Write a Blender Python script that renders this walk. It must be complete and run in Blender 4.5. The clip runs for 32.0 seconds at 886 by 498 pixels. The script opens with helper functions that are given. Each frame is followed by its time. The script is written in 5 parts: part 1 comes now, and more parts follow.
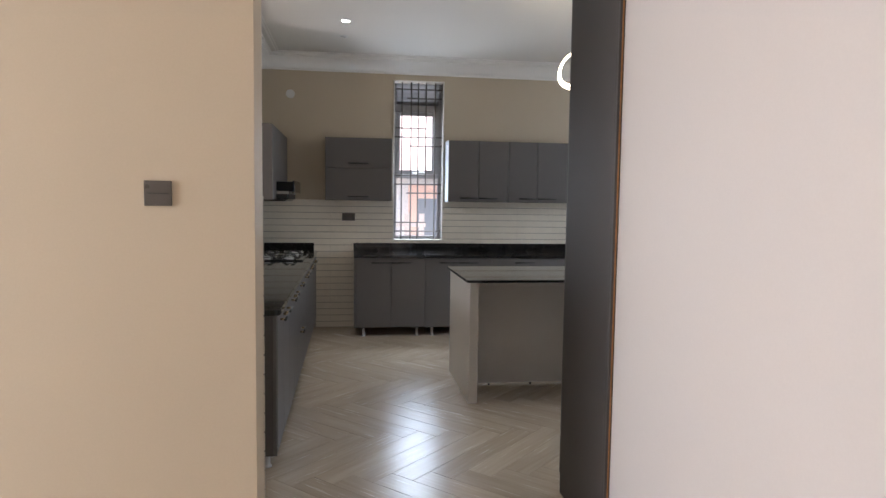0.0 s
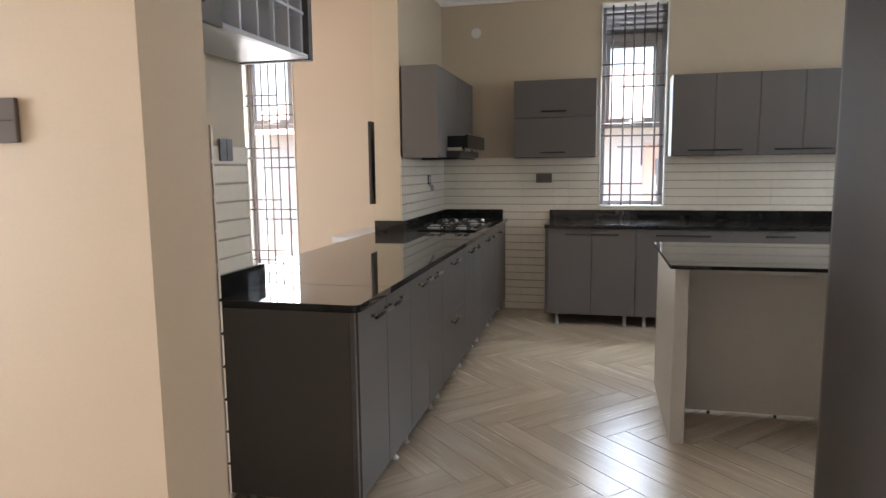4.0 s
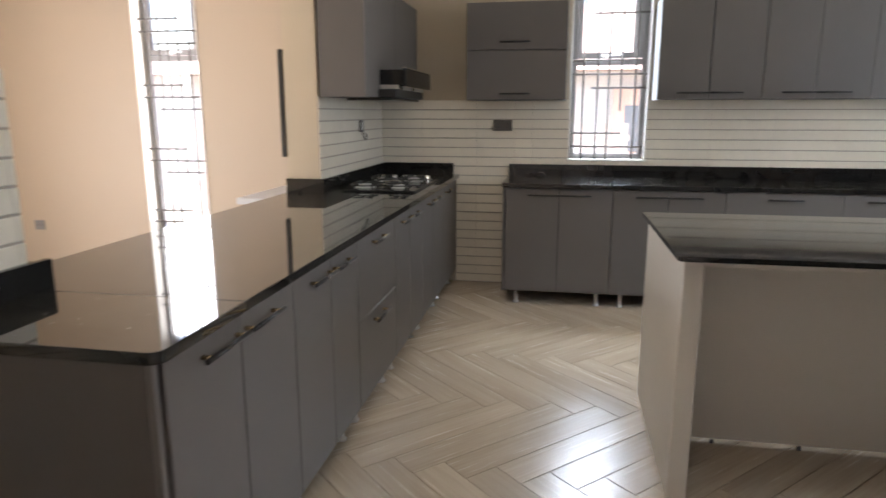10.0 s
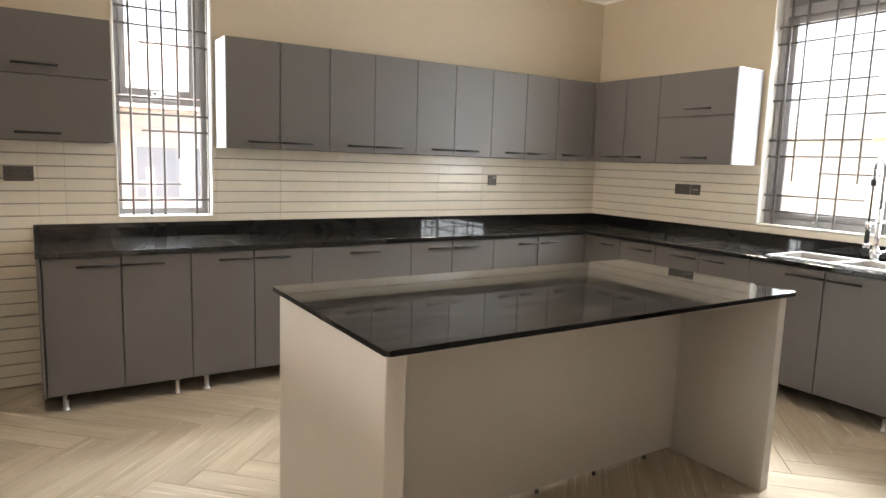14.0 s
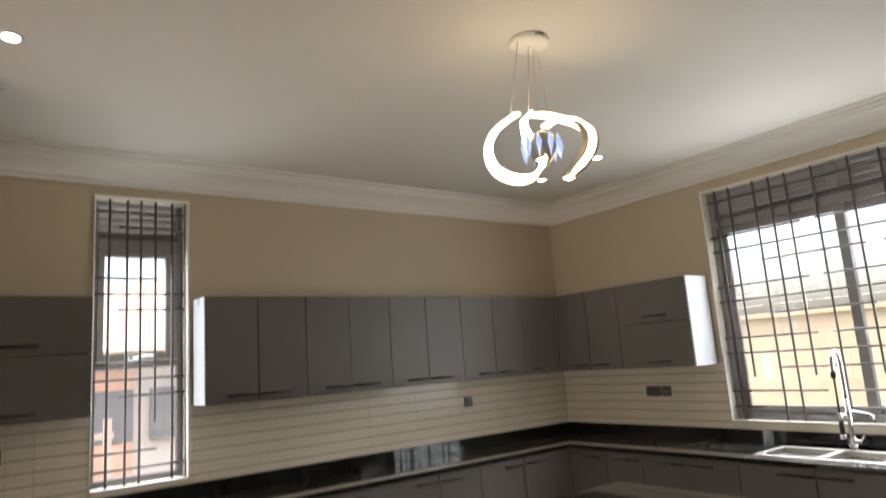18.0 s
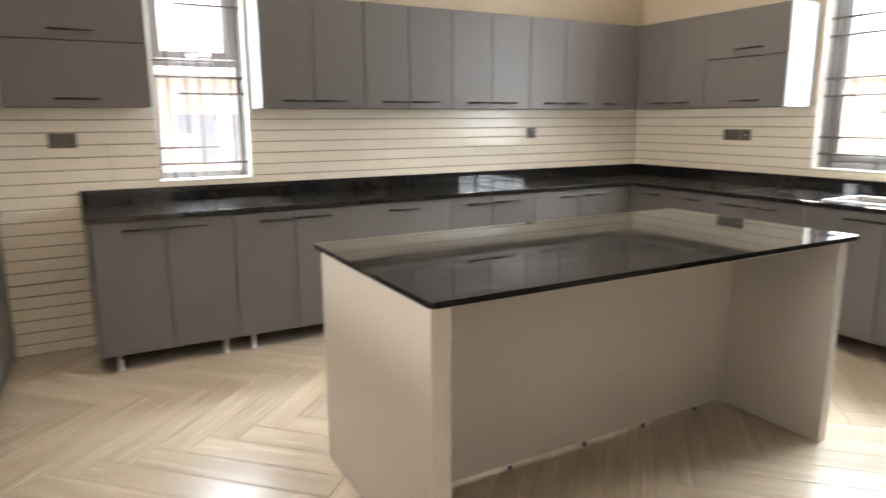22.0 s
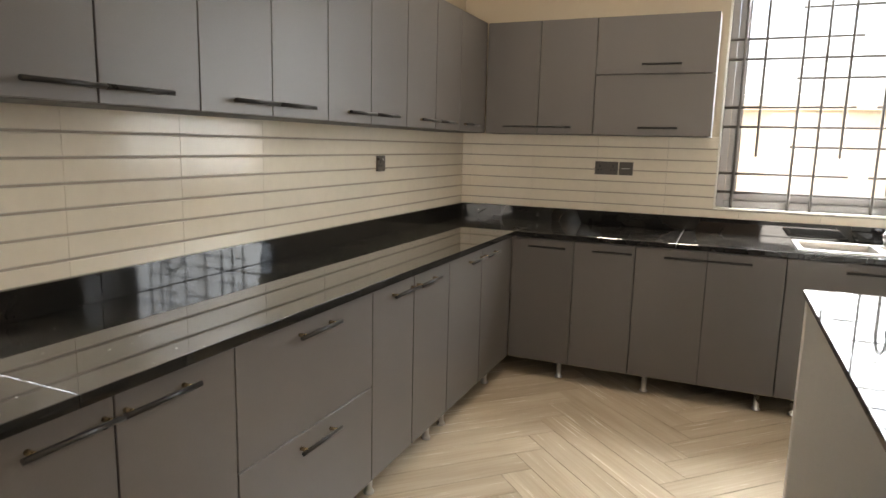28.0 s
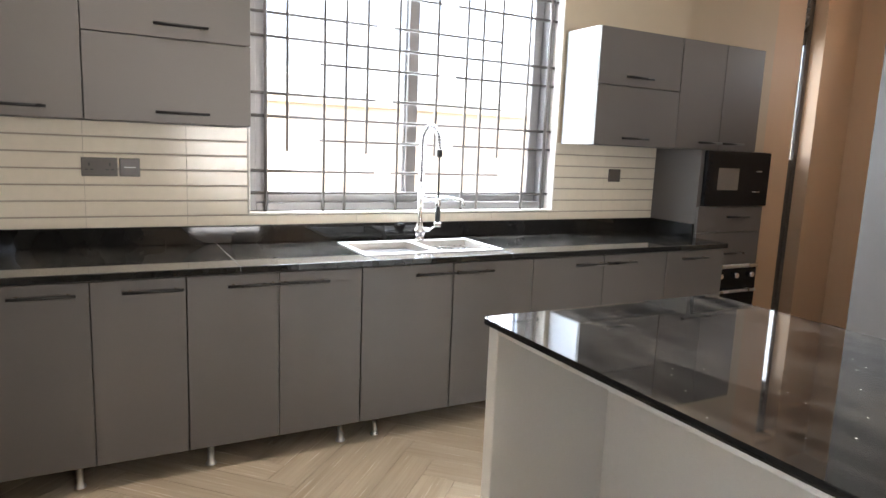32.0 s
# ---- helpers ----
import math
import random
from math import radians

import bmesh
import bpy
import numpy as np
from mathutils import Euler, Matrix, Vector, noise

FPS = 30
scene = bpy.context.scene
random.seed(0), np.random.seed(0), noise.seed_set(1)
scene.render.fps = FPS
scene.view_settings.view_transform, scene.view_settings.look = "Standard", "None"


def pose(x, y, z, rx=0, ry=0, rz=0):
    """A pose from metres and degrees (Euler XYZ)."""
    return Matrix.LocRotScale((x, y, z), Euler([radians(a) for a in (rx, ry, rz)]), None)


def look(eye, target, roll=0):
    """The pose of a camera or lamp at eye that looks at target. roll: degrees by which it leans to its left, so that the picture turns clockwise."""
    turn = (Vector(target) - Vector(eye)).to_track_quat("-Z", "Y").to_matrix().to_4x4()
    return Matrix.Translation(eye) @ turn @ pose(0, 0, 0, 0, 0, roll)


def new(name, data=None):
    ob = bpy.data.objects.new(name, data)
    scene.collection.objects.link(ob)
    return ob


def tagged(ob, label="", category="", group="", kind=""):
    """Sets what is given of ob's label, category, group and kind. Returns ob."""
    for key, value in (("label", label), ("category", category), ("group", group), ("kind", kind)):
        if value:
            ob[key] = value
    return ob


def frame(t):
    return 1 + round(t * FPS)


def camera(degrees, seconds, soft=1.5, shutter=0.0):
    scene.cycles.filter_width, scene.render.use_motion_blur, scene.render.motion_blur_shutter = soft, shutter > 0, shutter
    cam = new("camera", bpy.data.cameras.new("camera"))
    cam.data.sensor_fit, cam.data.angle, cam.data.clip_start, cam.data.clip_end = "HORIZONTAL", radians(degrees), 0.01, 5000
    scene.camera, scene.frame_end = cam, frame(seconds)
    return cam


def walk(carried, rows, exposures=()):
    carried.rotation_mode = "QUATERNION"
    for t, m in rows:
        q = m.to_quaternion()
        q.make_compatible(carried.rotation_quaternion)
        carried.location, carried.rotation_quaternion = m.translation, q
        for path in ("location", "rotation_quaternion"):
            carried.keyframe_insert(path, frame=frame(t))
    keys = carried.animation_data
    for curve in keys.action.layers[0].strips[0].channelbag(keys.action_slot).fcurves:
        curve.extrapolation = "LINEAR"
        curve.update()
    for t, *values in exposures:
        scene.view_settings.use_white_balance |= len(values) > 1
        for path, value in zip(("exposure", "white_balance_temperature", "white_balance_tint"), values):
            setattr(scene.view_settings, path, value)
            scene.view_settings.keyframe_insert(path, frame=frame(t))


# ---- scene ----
cam = camera(68.9, 32.0, soft=1.5, shutter=0.42)
PATH = [
    (0, (0.223, -0.249, 1.5), (0.508, 1.725, 1.351), 0.8),
    (0.5, (0.216, -0.136, 1.508), (0.493, 1.839, 1.357), -0.5),
    (1, (0.244, 0.113, 1.51), (0.527, 2.089, 1.391), -1.9),
    (1.5, (0.31, 0.277, 1.511), (0.514, 2.264, 1.404), -1.4),
    (2, (0.481, 0.498, 1.501), (0.514, 2.494, 1.386), -0.3),
    (2.5, (0.51, 0.626, 1.466), (0.55, 2.612, 1.235), -0.9),
    (3, (0.571, 0.818, 1.426), (0.446, 2.795, 1.148), -0.5),
    (3.5, (0.667, 0.938, 1.415), (0.308, 2.889, 1.164), -0.2),
    (5.5, (0.747, 1.394, 1.401), (0.126, 3.27, 1.096), -2.1),
    (6, (0.777, 1.527, 1.389), (-0.059, 3.314, 1.059), -2.3),
    (6.5, (0.895, 1.625, 1.398), (-0.05, 3.374, 1.18), -4.3),
    (7, (0.909, 1.694, 1.419), (-0.129, 3.395, 1.245), -6.0),
    (7.5, (0.927, 1.711, 1.371), (-0.148, 3.367, 1.052), -5.3),
    (8, (0.921, 1.739, 1.354), (-0.124, 3.397, 0.955), -3.3),
    (8.5, (0.827, 1.827, 1.338), (-0.114, 3.524, 0.85), -2.4),
    (9, (0.777, 1.928, 1.346), (-0.019, 3.712, 0.917), -0.0),
    (9.5, (0.663, 1.974, 1.391), (0.074, 3.849, 1.021), -0.5),
    (10, (0.663, 2.114, 1.394), (0.317, 4.04, 0.982), 0.0),
    (10.5, (0.613, 2.288, 1.39), (0.577, 4.248, 0.997), 0.5),
    (11, (0.55, 2.363, 1.421), (0.861, 4.309, 1.079), 3.5),
    (11.5, (0.413, 2.485, 1.431), (1.018, 4.367, 1.125), 1.5),
    (12, (0.343, 2.544, 1.435), (1.215, 4.317, 1.122), 2.0),
    (12.5, (0.297, 2.569, 1.432), (1.176, 4.338, 1.122), 2.5),
    (13, (0.292, 2.618, 1.434), (1.228, 4.36, 1.138), 2.1),
    (13.5, (0.309, 2.738, 1.435), (1.325, 4.436, 1.147), 1.5),
    (15.5, (0.078, 2.848, 1.547), (1.223, 4.488, 1.52), 0.8),
    (16, (0.096, 2.809, 1.605), (1.274, 4.421, 1.727), -2.2),
    (16.5, (0.123, 2.752, 1.644), (1.296, 4.359, 1.846), -4.0),
    (17, (0.107, 2.77, 1.669), (1.286, 4.362, 1.95), -5.1),
    (17.5, (0.1, 2.765, 1.675), (1.294, 4.314, 2.093), -5.3),
    (18, (0.078, 2.799, 1.663), (1.261, 4.374, 2.004), -4.1),
    (18.5, (0.157, 2.765, 1.56), (1.336, 4.379, 1.501), -1.0),
    (19, (0.13, 2.831, 1.41), (1.217, 4.487, 1.135), 0.5),
    (19.5, (0.119, 2.834, 1.39), (1.182, 4.463, 0.925), 1.7),
    (20, (0.14, 2.829, 1.391), (1.064, 4.538, 0.914), 0.7),
    (20.5, (0.24, 2.741, 1.407), (0.933, 4.565, 0.966), -0.4),
    (21, (0.335, 2.649, 1.401), (0.795, 4.541, 0.945), -0.4),
    (21.5, (0.328, 2.652, 1.407), (0.825, 4.535, 0.953), -0.6),
    (22, (0.289, 2.849, 1.406), (1.242, 4.564, 1.015), -0.3),
    (22.5, (0.255, 3.042, 1.42), (1.479, 4.581, 1.056), 1.2),
    (23, (0.308, 3.221, 1.425), (1.635, 4.685, 1.113), 1.0),
    (23.5, (0.34, 3.39, 1.415), (1.713, 4.802, 1.066), 2.4),
    (24, (0.282, 3.638, 1.427), (1.64, 5.085, 1.183), 1.1),
    (24.5, (0.26, 3.814, 1.423), (1.544, 5.321, 1.137), 2.1),
    (26.5, (0.459, 4.799, 1.369), (2.04, 5.949, 0.946), 1.3),
    (27, (0.533, 5.033, 1.383), (2.169, 6.13, 1.038), 1.8),
    (27.5, (0.466, 5.359, 1.426), (2.223, 6.26, 1.108), -0.5),
    (28, (0.487, 5.607, 1.41), (2.3, 6.388, 1.09), 1.4),
    (28.5, (0.623, 5.828, 1.428), (2.532, 6.373, 1.185), -1.3),
    (29, (0.74, 5.979, 1.399), (2.713, 6.162, 1.124), 2.6),
    (29.5, (0.876, 6.16, 1.406), (2.844, 5.941, 1.125), 1.3),
    (30, (1.033, 6.206, 1.399), (2.955, 5.737, 1.108), 3.0),
    (30.5, (1.237, 6.266, 1.425), (3.047, 5.463, 1.146), 3.0),
    (31, (1.338, 6.263, 1.418), (3.036, 5.24, 1.155), 3.3),
    (31.5, (1.42, 6.311, 1.428), (3.151, 5.36, 1.116), 2.6),
    (32, (1.462, 6.319, 1.429), (3.209, 5.396, 1.121), 2.3),
]
EXPOSURES = [(0, 2.65, 5950, 13), (1, 2.7, 6150, 13), (2, 2.85, 6250, 13), (3, 2.9, 6300, 13), (5.5, 3.1, 6050, 13), (9, 3.2, 6150, 13), (10, 3.2, 6250, 13), (11, 3.68, 6750, 13), (13, 3.82, 6850, 13), (15.5, 3.1, 7150, 13), (16, 3.0, 7150, 13), (17, 2.5, 7250, 13), (18, 2.43, 7150, 13), (19, 3.55, 6900, 13), (20, 3.85, 6550, 13), (22, 3.85, 6800, 13), (23, 3.5, 6650, 13), (24.5, 3.63, 6850, 13), (27, 3.56, 6950, 13), (28, 3.3, 7350, 13), (29, 3.45, 7450, 13), (30, 3.65, 6120, 13), (31, 3.77, 6650, 13), (32, 3.77, 6500, 13)]
walk(cam, [(t, look(eye, target, roll)) for t, eye, target, roll in PATH], EXPOSURES)

# ---- world and sun ----
world = bpy.data.worlds.new("sky")
scene.world = world
world.use_nodes = True
wn = world.node_tree.nodes
sky = wn.new("ShaderNodeTexSky")
sky.sky_type = "NISHITA"
sky.sun_disc = False
sky.sun_elevation = radians(77)
sky.sun_rotation = radians(243)
sky.air_density = 1.0
sky.dust_density = 6.0
world.node_tree.links.new(sky.outputs[0], wn["Background"].inputs[0])
wn["Background"].inputs[1].default_value = 0.15
sun = new("sun", bpy.data.lights.new("sun", "SUN"))
sun.data.energy = 1.0
sun.data.angle = radians(12)
sun.data.color = (1.0, 0.95, 0.87)
sun.matrix_basis = look((0, 0, 0), (0.2, 0.1, -0.97))


def daylight_fill(centre, target, width, height, watts, colour=(0.83, 0.925, 1.0)):
    """An added area lamp in place of sky and yard light, at or near an opening."""
    lamp = bpy.data.lights.new("daylight_fill", "AREA")
    lamp.shape, lamp.size, lamp.size_y, lamp.energy, lamp.color = "RECTANGLE", width, height, watts, colour
    ob = new("daylight_fill", lamp)
    ob.matrix_basis = look(centre, target)


# in the openings of the windows, hidden above two heads outside, and in unseen openings of hall, dining room and
# passage
WARM = (1.0, 0.97, 0.94)
daylight_fill((4.966, 4.68, 1.82), (4.0, 4.68, 1.82), 1.5, 1.42, 8)
# added lamp outside above the head, out of view, to brighten floor and worktops
daylight_fill((5.90, 4.68, 3.22), (4.3, 4.68, 1.6), 2.3, 0.7, 42)
daylight_fill((1.016, 7.475, 1.79), (1.016, 6.0, 1.79), 0.38, 1.4, 2.5)
# likewise an added, unseen lamp above the narrow window
daylight_fill((1.016, 8.1, 3.05), (1.016, 6.8, 1.6), 0.7, 0.6, 19)
daylight_fill((-2.695, 7.475, 1.45), (-2.695, 6.0, 1.45), 0.50, 2.1, 4.5, WARM)
daylight_fill((-4.98, 4.2, 1.12), (-3.0, 4.2, 1.12), 1.3, 2.1, 19, WARM)
daylight_fill((-4.98, 0.8, 1.32), (-3.0, 0.8, 1.32), 1.8, 2.5, 36, WARM)
daylight_fill((3.875, 0.46, 2.425), (3.875, 2.0, 1.6), 0.5, 0.3, 0.5, WARM)
daylight_fill((5.025, 1.17, 1.92), (4.0, 1.17, 1.92), 0.15, 0.9, 0.15)


# ---- materials ----
def shader(name):
    m = bpy.data.materials.new(name)
    m.use_nodes = True
    return m, m.node_tree.nodes, m.node_tree.links, m.node_tree.nodes["Principled BSDF"]


def surface(name, col, rough=0.5, metal=0.0, var=0.08, big=1.7, fine=60.0, bump=0.0, rvar=0.08, stretch=(1, 1, 1), coat=0.0, spec=0.5):
    """A plain surface with broad and fine variation of colour and gloss."""
    m, n, l, p = shader(name)
    tc, mp = n.new("ShaderNodeTexCoord"), n.new("ShaderNodeMapping")
    mp.inputs["Scale"].default_value = stretch
    info = n.new("ShaderNodeObjectInfo")
    add = n.new("ShaderNodeVectorMath")
    sc = n.new("ShaderNodeMath")
    sc.operation, sc.inputs[1].default_value = "MULTIPLY", 37.0
    l.new(info.outputs["Random"], sc.inputs[0])
    l.new(tc.outputs["Object"], add.inputs[0])
    l.new(sc.outputs[0], add.inputs[1])
    l.new(add.outputs[0], mp.inputs[0])
    a, b = n.new("ShaderNodeTexNoise"), n.new("ShaderNodeTexNoise")
    a.inputs["Scale"].default_value, a.inputs["Detail"].default_value = big, 5
    b.inputs["Scale"].default_value, b.inputs["Detail"].default_value = fine, 3
    l.new(mp.outputs[0], a.inputs[0])
    l.new(mp.outputs[0], b.inputs[0])
    mix = n.new("ShaderNodeMix")
    mix.data_type = "FLOAT"
    mix.inputs[0].default_value = 0.35
    l.new(a.outputs[0], mix.inputs[2])
    l.new(b.outputs[0], mix.inputs[3])
    ramp = n.new("ShaderNodeValToRGB")
    lo = [c * (1 - var) for c in col] + [1]
    hi = [min(1, c * (1 + var)) for c in col] + [1]
    ramp.color_ramp.elements[0].position, ramp.color_ramp.elements[0].color = 0.32, lo
    ramp.color_ramp.elements[1].position, ramp.color_ramp.elements[1].color = 0.68, hi
    l.new(mix.outputs[0], ramp.inputs[0])
    l.new(ramp.outputs[0], p.inputs["Base Color"])
    rr = n.new("ShaderNodeMapRange")
    rr.inputs[3].default_value, rr.inputs[4].default_value = max(0.02, rough - rvar), rough + rvar
    l.new(a.outputs[0], rr.inputs[0])
    l.new(rr.outputs[0], p.inputs["Roughness"])
    p.inputs["Metallic"].default_value = metal
    p.inputs["Coat Weight"].default_value = coat
    p.inputs["Specular IOR Level"].default_value = spec
    if bump:
        bp = n.new("ShaderNodeBump")
        bp.inputs["Strength"].default_value, bp.inputs["Distance"].default_value = bump, 0.002
        l.new(b.outputs[0], bp.inputs["Height"])
        l.new(bp.outputs[0], p.inputs["Normal"])
    return m


def glow(name, col, strength):
    m, n, l, p = shader(name)
    p.inputs["Base Color"].default_value = (*col, 1)
    p.inputs["Emission Color"].default_value = (*col, 1)
    p.inputs["Emission Strength"].default_value = strength
    return m


def glazing(name):
    m, n, l, p = shader(name)
    p.inputs["Base Color"].default_value = (0.97, 0.98, 0.98, 1)
    p.inputs["Roughness"].default_value = 0.0
    p.inputs["IOR"].default_value = 1.45
    p.inputs["Transmission Weight"].default_value = 1.0
    return m


def wood_tile(name):
    """Wood-look porcelain plank: grain runs along the plank's own x axis."""
    m, n, l, p = shader(name)
    tc, info = n.new("ShaderNodeTexCoord"), n.new("ShaderNodeObjectInfo")
    sc, add, mp = n.new("ShaderNodeMath"), n.new("ShaderNodeVectorMath"), n.new("ShaderNodeMapping")
    sc.operation, sc.inputs[1].default_value = "MULTIPLY", 53.0
    l.new(info.outputs["Random"], sc.inputs[0])
    l.new(tc.outputs["Object"], add.inputs[0])
    l.new(sc.outputs[0], add.inputs[1])
    l.new(add.outputs[0], mp.inputs[0])
    mp.inputs["Scale"].default_value = (0.8, 7, 1)
    fine = n.new("ShaderNodeMapping")
    fine.inputs["Scale"].default_value = (1.6, 45, 1)
    l.new(add.outputs[0], fine.inputs[0])
    a, b = n.new("ShaderNodeTexNoise"), n.new("ShaderNodeTexNoise")
    a.inputs["Scale"].default_value, a.inputs["Detail"].default_value, a.inputs["Distortion"].default_value = 1.6, 2, 0.3
    b.inputs["Scale"].default_value, b.inputs["Detail"].default_value = 2.0, 3
    l.new(mp.outputs[0], a.inputs[0])
    l.new(fine.outputs[0], b.inputs[0])
    mix = n.new("ShaderNodeMix")
    mix.data_type = "FLOAT"
    mix.inputs[0].default_value = 0.45
    l.new(a.outputs[0], mix.inputs[2])
    l.new(b.outputs[0], mix.inputs[3])
    ramp = n.new("ShaderNodeValToRGB")
    e = ramp.color_ramp.elements
    e[0].position, e[0].color = 0.26, (0.40, 0.322, 0.235, 1)
    e[1].position, e[1].color = 0.74, (0.58, 0.485, 0.37, 1)
    l.new(mix.outputs[0], ramp.inputs[0])
    hsv = n.new("ShaderNodeHueSaturation")
    val = n.new("ShaderNodeMapRange")
    val.inputs[3].default_value, val.inputs[4].default_value = 0.91, 1.07
    l.new(info.outputs["Random"], val.inputs[0])
    l.new(val.outputs[0], hsv.inputs["Value"])
    l.new(ramp.outputs[0], hsv.inputs["Color"])
    l.new(hsv.outputs[0], p.inputs["Base Color"])
    rr = n.new("ShaderNodeMapRange")
    rr.inputs[3].default_value, rr.inputs[4].default_value = 0.22, 0.30
    p.inputs["IOR"].default_value = 1.56
    l.new(b.outputs[0], rr.inputs[0])
    l.new(rr.outputs[0], p.inputs["Roughness"])
    bp = n.new("ShaderNodeBump")
    bp.inputs["Strength"].default_value, bp.inputs["Distance"].default_value = 0.06, 0.001
    l.new(b.outputs[0], bp.inputs["Height"])
    l.new(bp.outputs[0], p.inputs["Normal"])
    return m


def granite(name, ior=2.1, dusty=0.05, sheen=(0.02, 0.045), crumbs=0.85, grit=34, haze=0.1, speck=0.12, patchy=(0.44, 0.70), wipe=(1, 1, 1)):
    """Polished black granite with small pale flecks, wiped-on dust and a few crumbs."""
    m, n, l, p = shader(name)
    tc = n.new("ShaderNodeTexCoord")
    v, a = n.new("ShaderNodeTexVoronoi"), n.new("ShaderNodeTexNoise")
    v.inputs["Scale"].default_value = 190
    a.inputs["Scale"].default_value, a.inputs["Detail"].default_value, a.inputs["Distortion"].default_value = 4.0, 5, 1.2
    l.new(tc.outputs["Object"], v.inputs[0])
    drag = n.new("ShaderNodeMapping")
    drag.inputs["Scale"].default_value, drag.inputs["Rotation"].default_value = wipe, (0, 0, 0.3)
    l.new(tc.outputs["Object"], drag.inputs[0])
    l.new(drag.outputs[0], a.inputs[0])
    cr = n.new("ShaderNodeValToRGB")
    cr.color_ramp.elements[0].position, cr.color_ramp.elements[0].color = 0.06, (0.16, 0.15, 0.14, 1)
    cr.color_ramp.elements[1].position, cr.color_ramp.elements[1].color = 0.14, (0.0, 0.0, 0.0, 1)
    l.new(v.outputs["Distance"], cr.inputs[0])
    w = n.new("ShaderNodeTexWhiteNoise")
    l.new(v.outputs["Position"], w.inputs[0])
    keep = n.new("ShaderNodeMath")
    keep.operation, keep.inputs[1].default_value = "GREATER_THAN", 0.9
    l.new(w.outputs["Value"], keep.inputs[0])
    fleck = n.new("ShaderNodeMix")
    fleck.data_type = "RGBA"
    fleck.inputs["A"].default_value = (0, 0, 0, 1)
    l.new(keep.outputs[0], fleck.inputs["Factor"])
    l.new(cr.outputs[0], fleck.inputs["B"])
    dust = n.new("ShaderNodeValToRGB")
    dust.color_ramp.elements[0].position, dust.color_ramp.elements[0].color = patchy[0], (0.011, 0.0105, 0.010, 1)
    dust.color_ramp.elements[1].position, dust.color_ramp.elements[1].color = patchy[1], (0.011 + dusty, 0.0105 + 0.87 * dusty, 0.010 + 0.74 * dusty, 1)
    l.new(a.outputs[0], dust.inputs[0])
    tot = n.new("ShaderNodeMix")
    tot.data_type, tot.blend_type = "RGBA", "ADD"
    tot.inputs["Factor"].default_value = 1.0
    l.new(dust.outputs[0], tot.inputs["A"])
    l.new(fleck.outputs["Result"], tot.inputs["B"])
    v2, w2 = n.new("ShaderNodeTexVoronoi"), n.new("ShaderNodeTexWhiteNoise")
    v2.inputs["Scale"].default_value = grit
    l.new(tc.outputs["Object"], v2.inputs[0])
    l.new(v2.outputs["Position"], w2.inputs[0])
    near, few, both = n.new("ShaderNodeMath"), n.new("ShaderNodeMath"), n.new("ShaderNodeMath")
    near.operation, near.inputs[1].default_value = "LESS_THAN", speck
    few.operation, few.inputs[1].default_value = "GREATER_THAN", crumbs
    both.operation = "MULTIPLY"
    l.new(v2.outputs["Distance"], near.inputs[0])
    l.new(w2.outputs["Value"], few.inputs[0])
    l.new(near.outputs[0], both.inputs[0])
    l.new(few.outputs[0], both.inputs[1])
    crumb = n.new("ShaderNodeMix")
    crumb.data_type = "RGBA"
    crumb.inputs["B"].default_value = (0.42, 0.40, 0.37, 1)
    l.new(both.outputs[0], crumb.inputs["Factor"])
    l.new(tot.outputs["Result"], crumb.inputs["A"])
    l.new(crumb.outputs["Result"], p.inputs["Base Color"])
    rr = n.new("ShaderNodeMapRange")
    rr.inputs[1].default_value, rr.inputs[2].default_value = 0.35, 0.7
    rr.inputs[3].default_value, rr.inputs[4].default_value = sheen
    l.new(a.outputs[0], rr.inputs[0])
    l.new(rr.outputs[0], p.inputs["Roughness"])
    p.inputs["IOR"].default_value = ior
    p.inputs["Coat Weight"].default_value, p.inputs["Coat Roughness"].default_value = haze, 0.3
    return m


M_WALL = surface("beige_wall_paint", (0.53, 0.445, 0.325), 0.55, var=0.035, big=0.8, fine=140, bump=0.05)
M_HALL = surface("warm_hall_paint", (0.60, 0.555, 0.525), 0.5, var=0.03, big=0.7, fine=140, bump=0.04)
M_DINING = surface("peach_dining_paint", (0.51, 0.418, 0.32), 0.5, var=0.03, big=0.7, fine=140, bump=0.04)
M_PEACH = surface("orange_beige_passage_paint", (0.60, 0.43, 0.29), 0.5, var=0.04, big=0.7, fine=140, bump=0.04)
M_CEIL = surface("ceiling_paint", (0.74, 0.71, 0.66), 0.7, var=0.025, big=0.5, fine=120, bump=0.04)
M_CORNICE = surface("white_cornice_plaster", (0.86, 0.83, 0.78), 0.6, var=0.02, big=2, bump=0.03)
M_TILE = surface("cream_glazed_tile", (0.76, 0.695, 0.58), 0.14, var=0.05, big=2.2, fine=25, bump=0.03, rvar=0.05, spec=0.3)
M_GROOVE = surface("grey_tile_grout", (0.39, 0.34, 0.28), 0.8, var=0.1, big=6)
M_PLANK = wood_tile("wood_look_floor_tile")
M_GROUT = surface("brown_floor_grout", (0.32, 0.27, 0.21), 0.9, var=0.15, big=5)
M_DOOR = surface("taupe_grey_laminate", (0.112, 0.102, 0.096), 0.42, var=0.07, big=1.3, fine=220, bump=0.04, rvar=0.06)
# grey board darkened in its colour for the shade in the door gaps
M_CARC = surface("gap_darkened_carcass_board", (0.045, 0.041, 0.040), 0.42, var=0.06, big=1.5)
M_DARKP = surface("dark_grey_board", (0.074, 0.065, 0.06), 0.5, var=0.08, big=1.2, fine=200, bump=0.03)
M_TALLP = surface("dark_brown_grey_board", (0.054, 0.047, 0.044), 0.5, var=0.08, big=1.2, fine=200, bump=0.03)
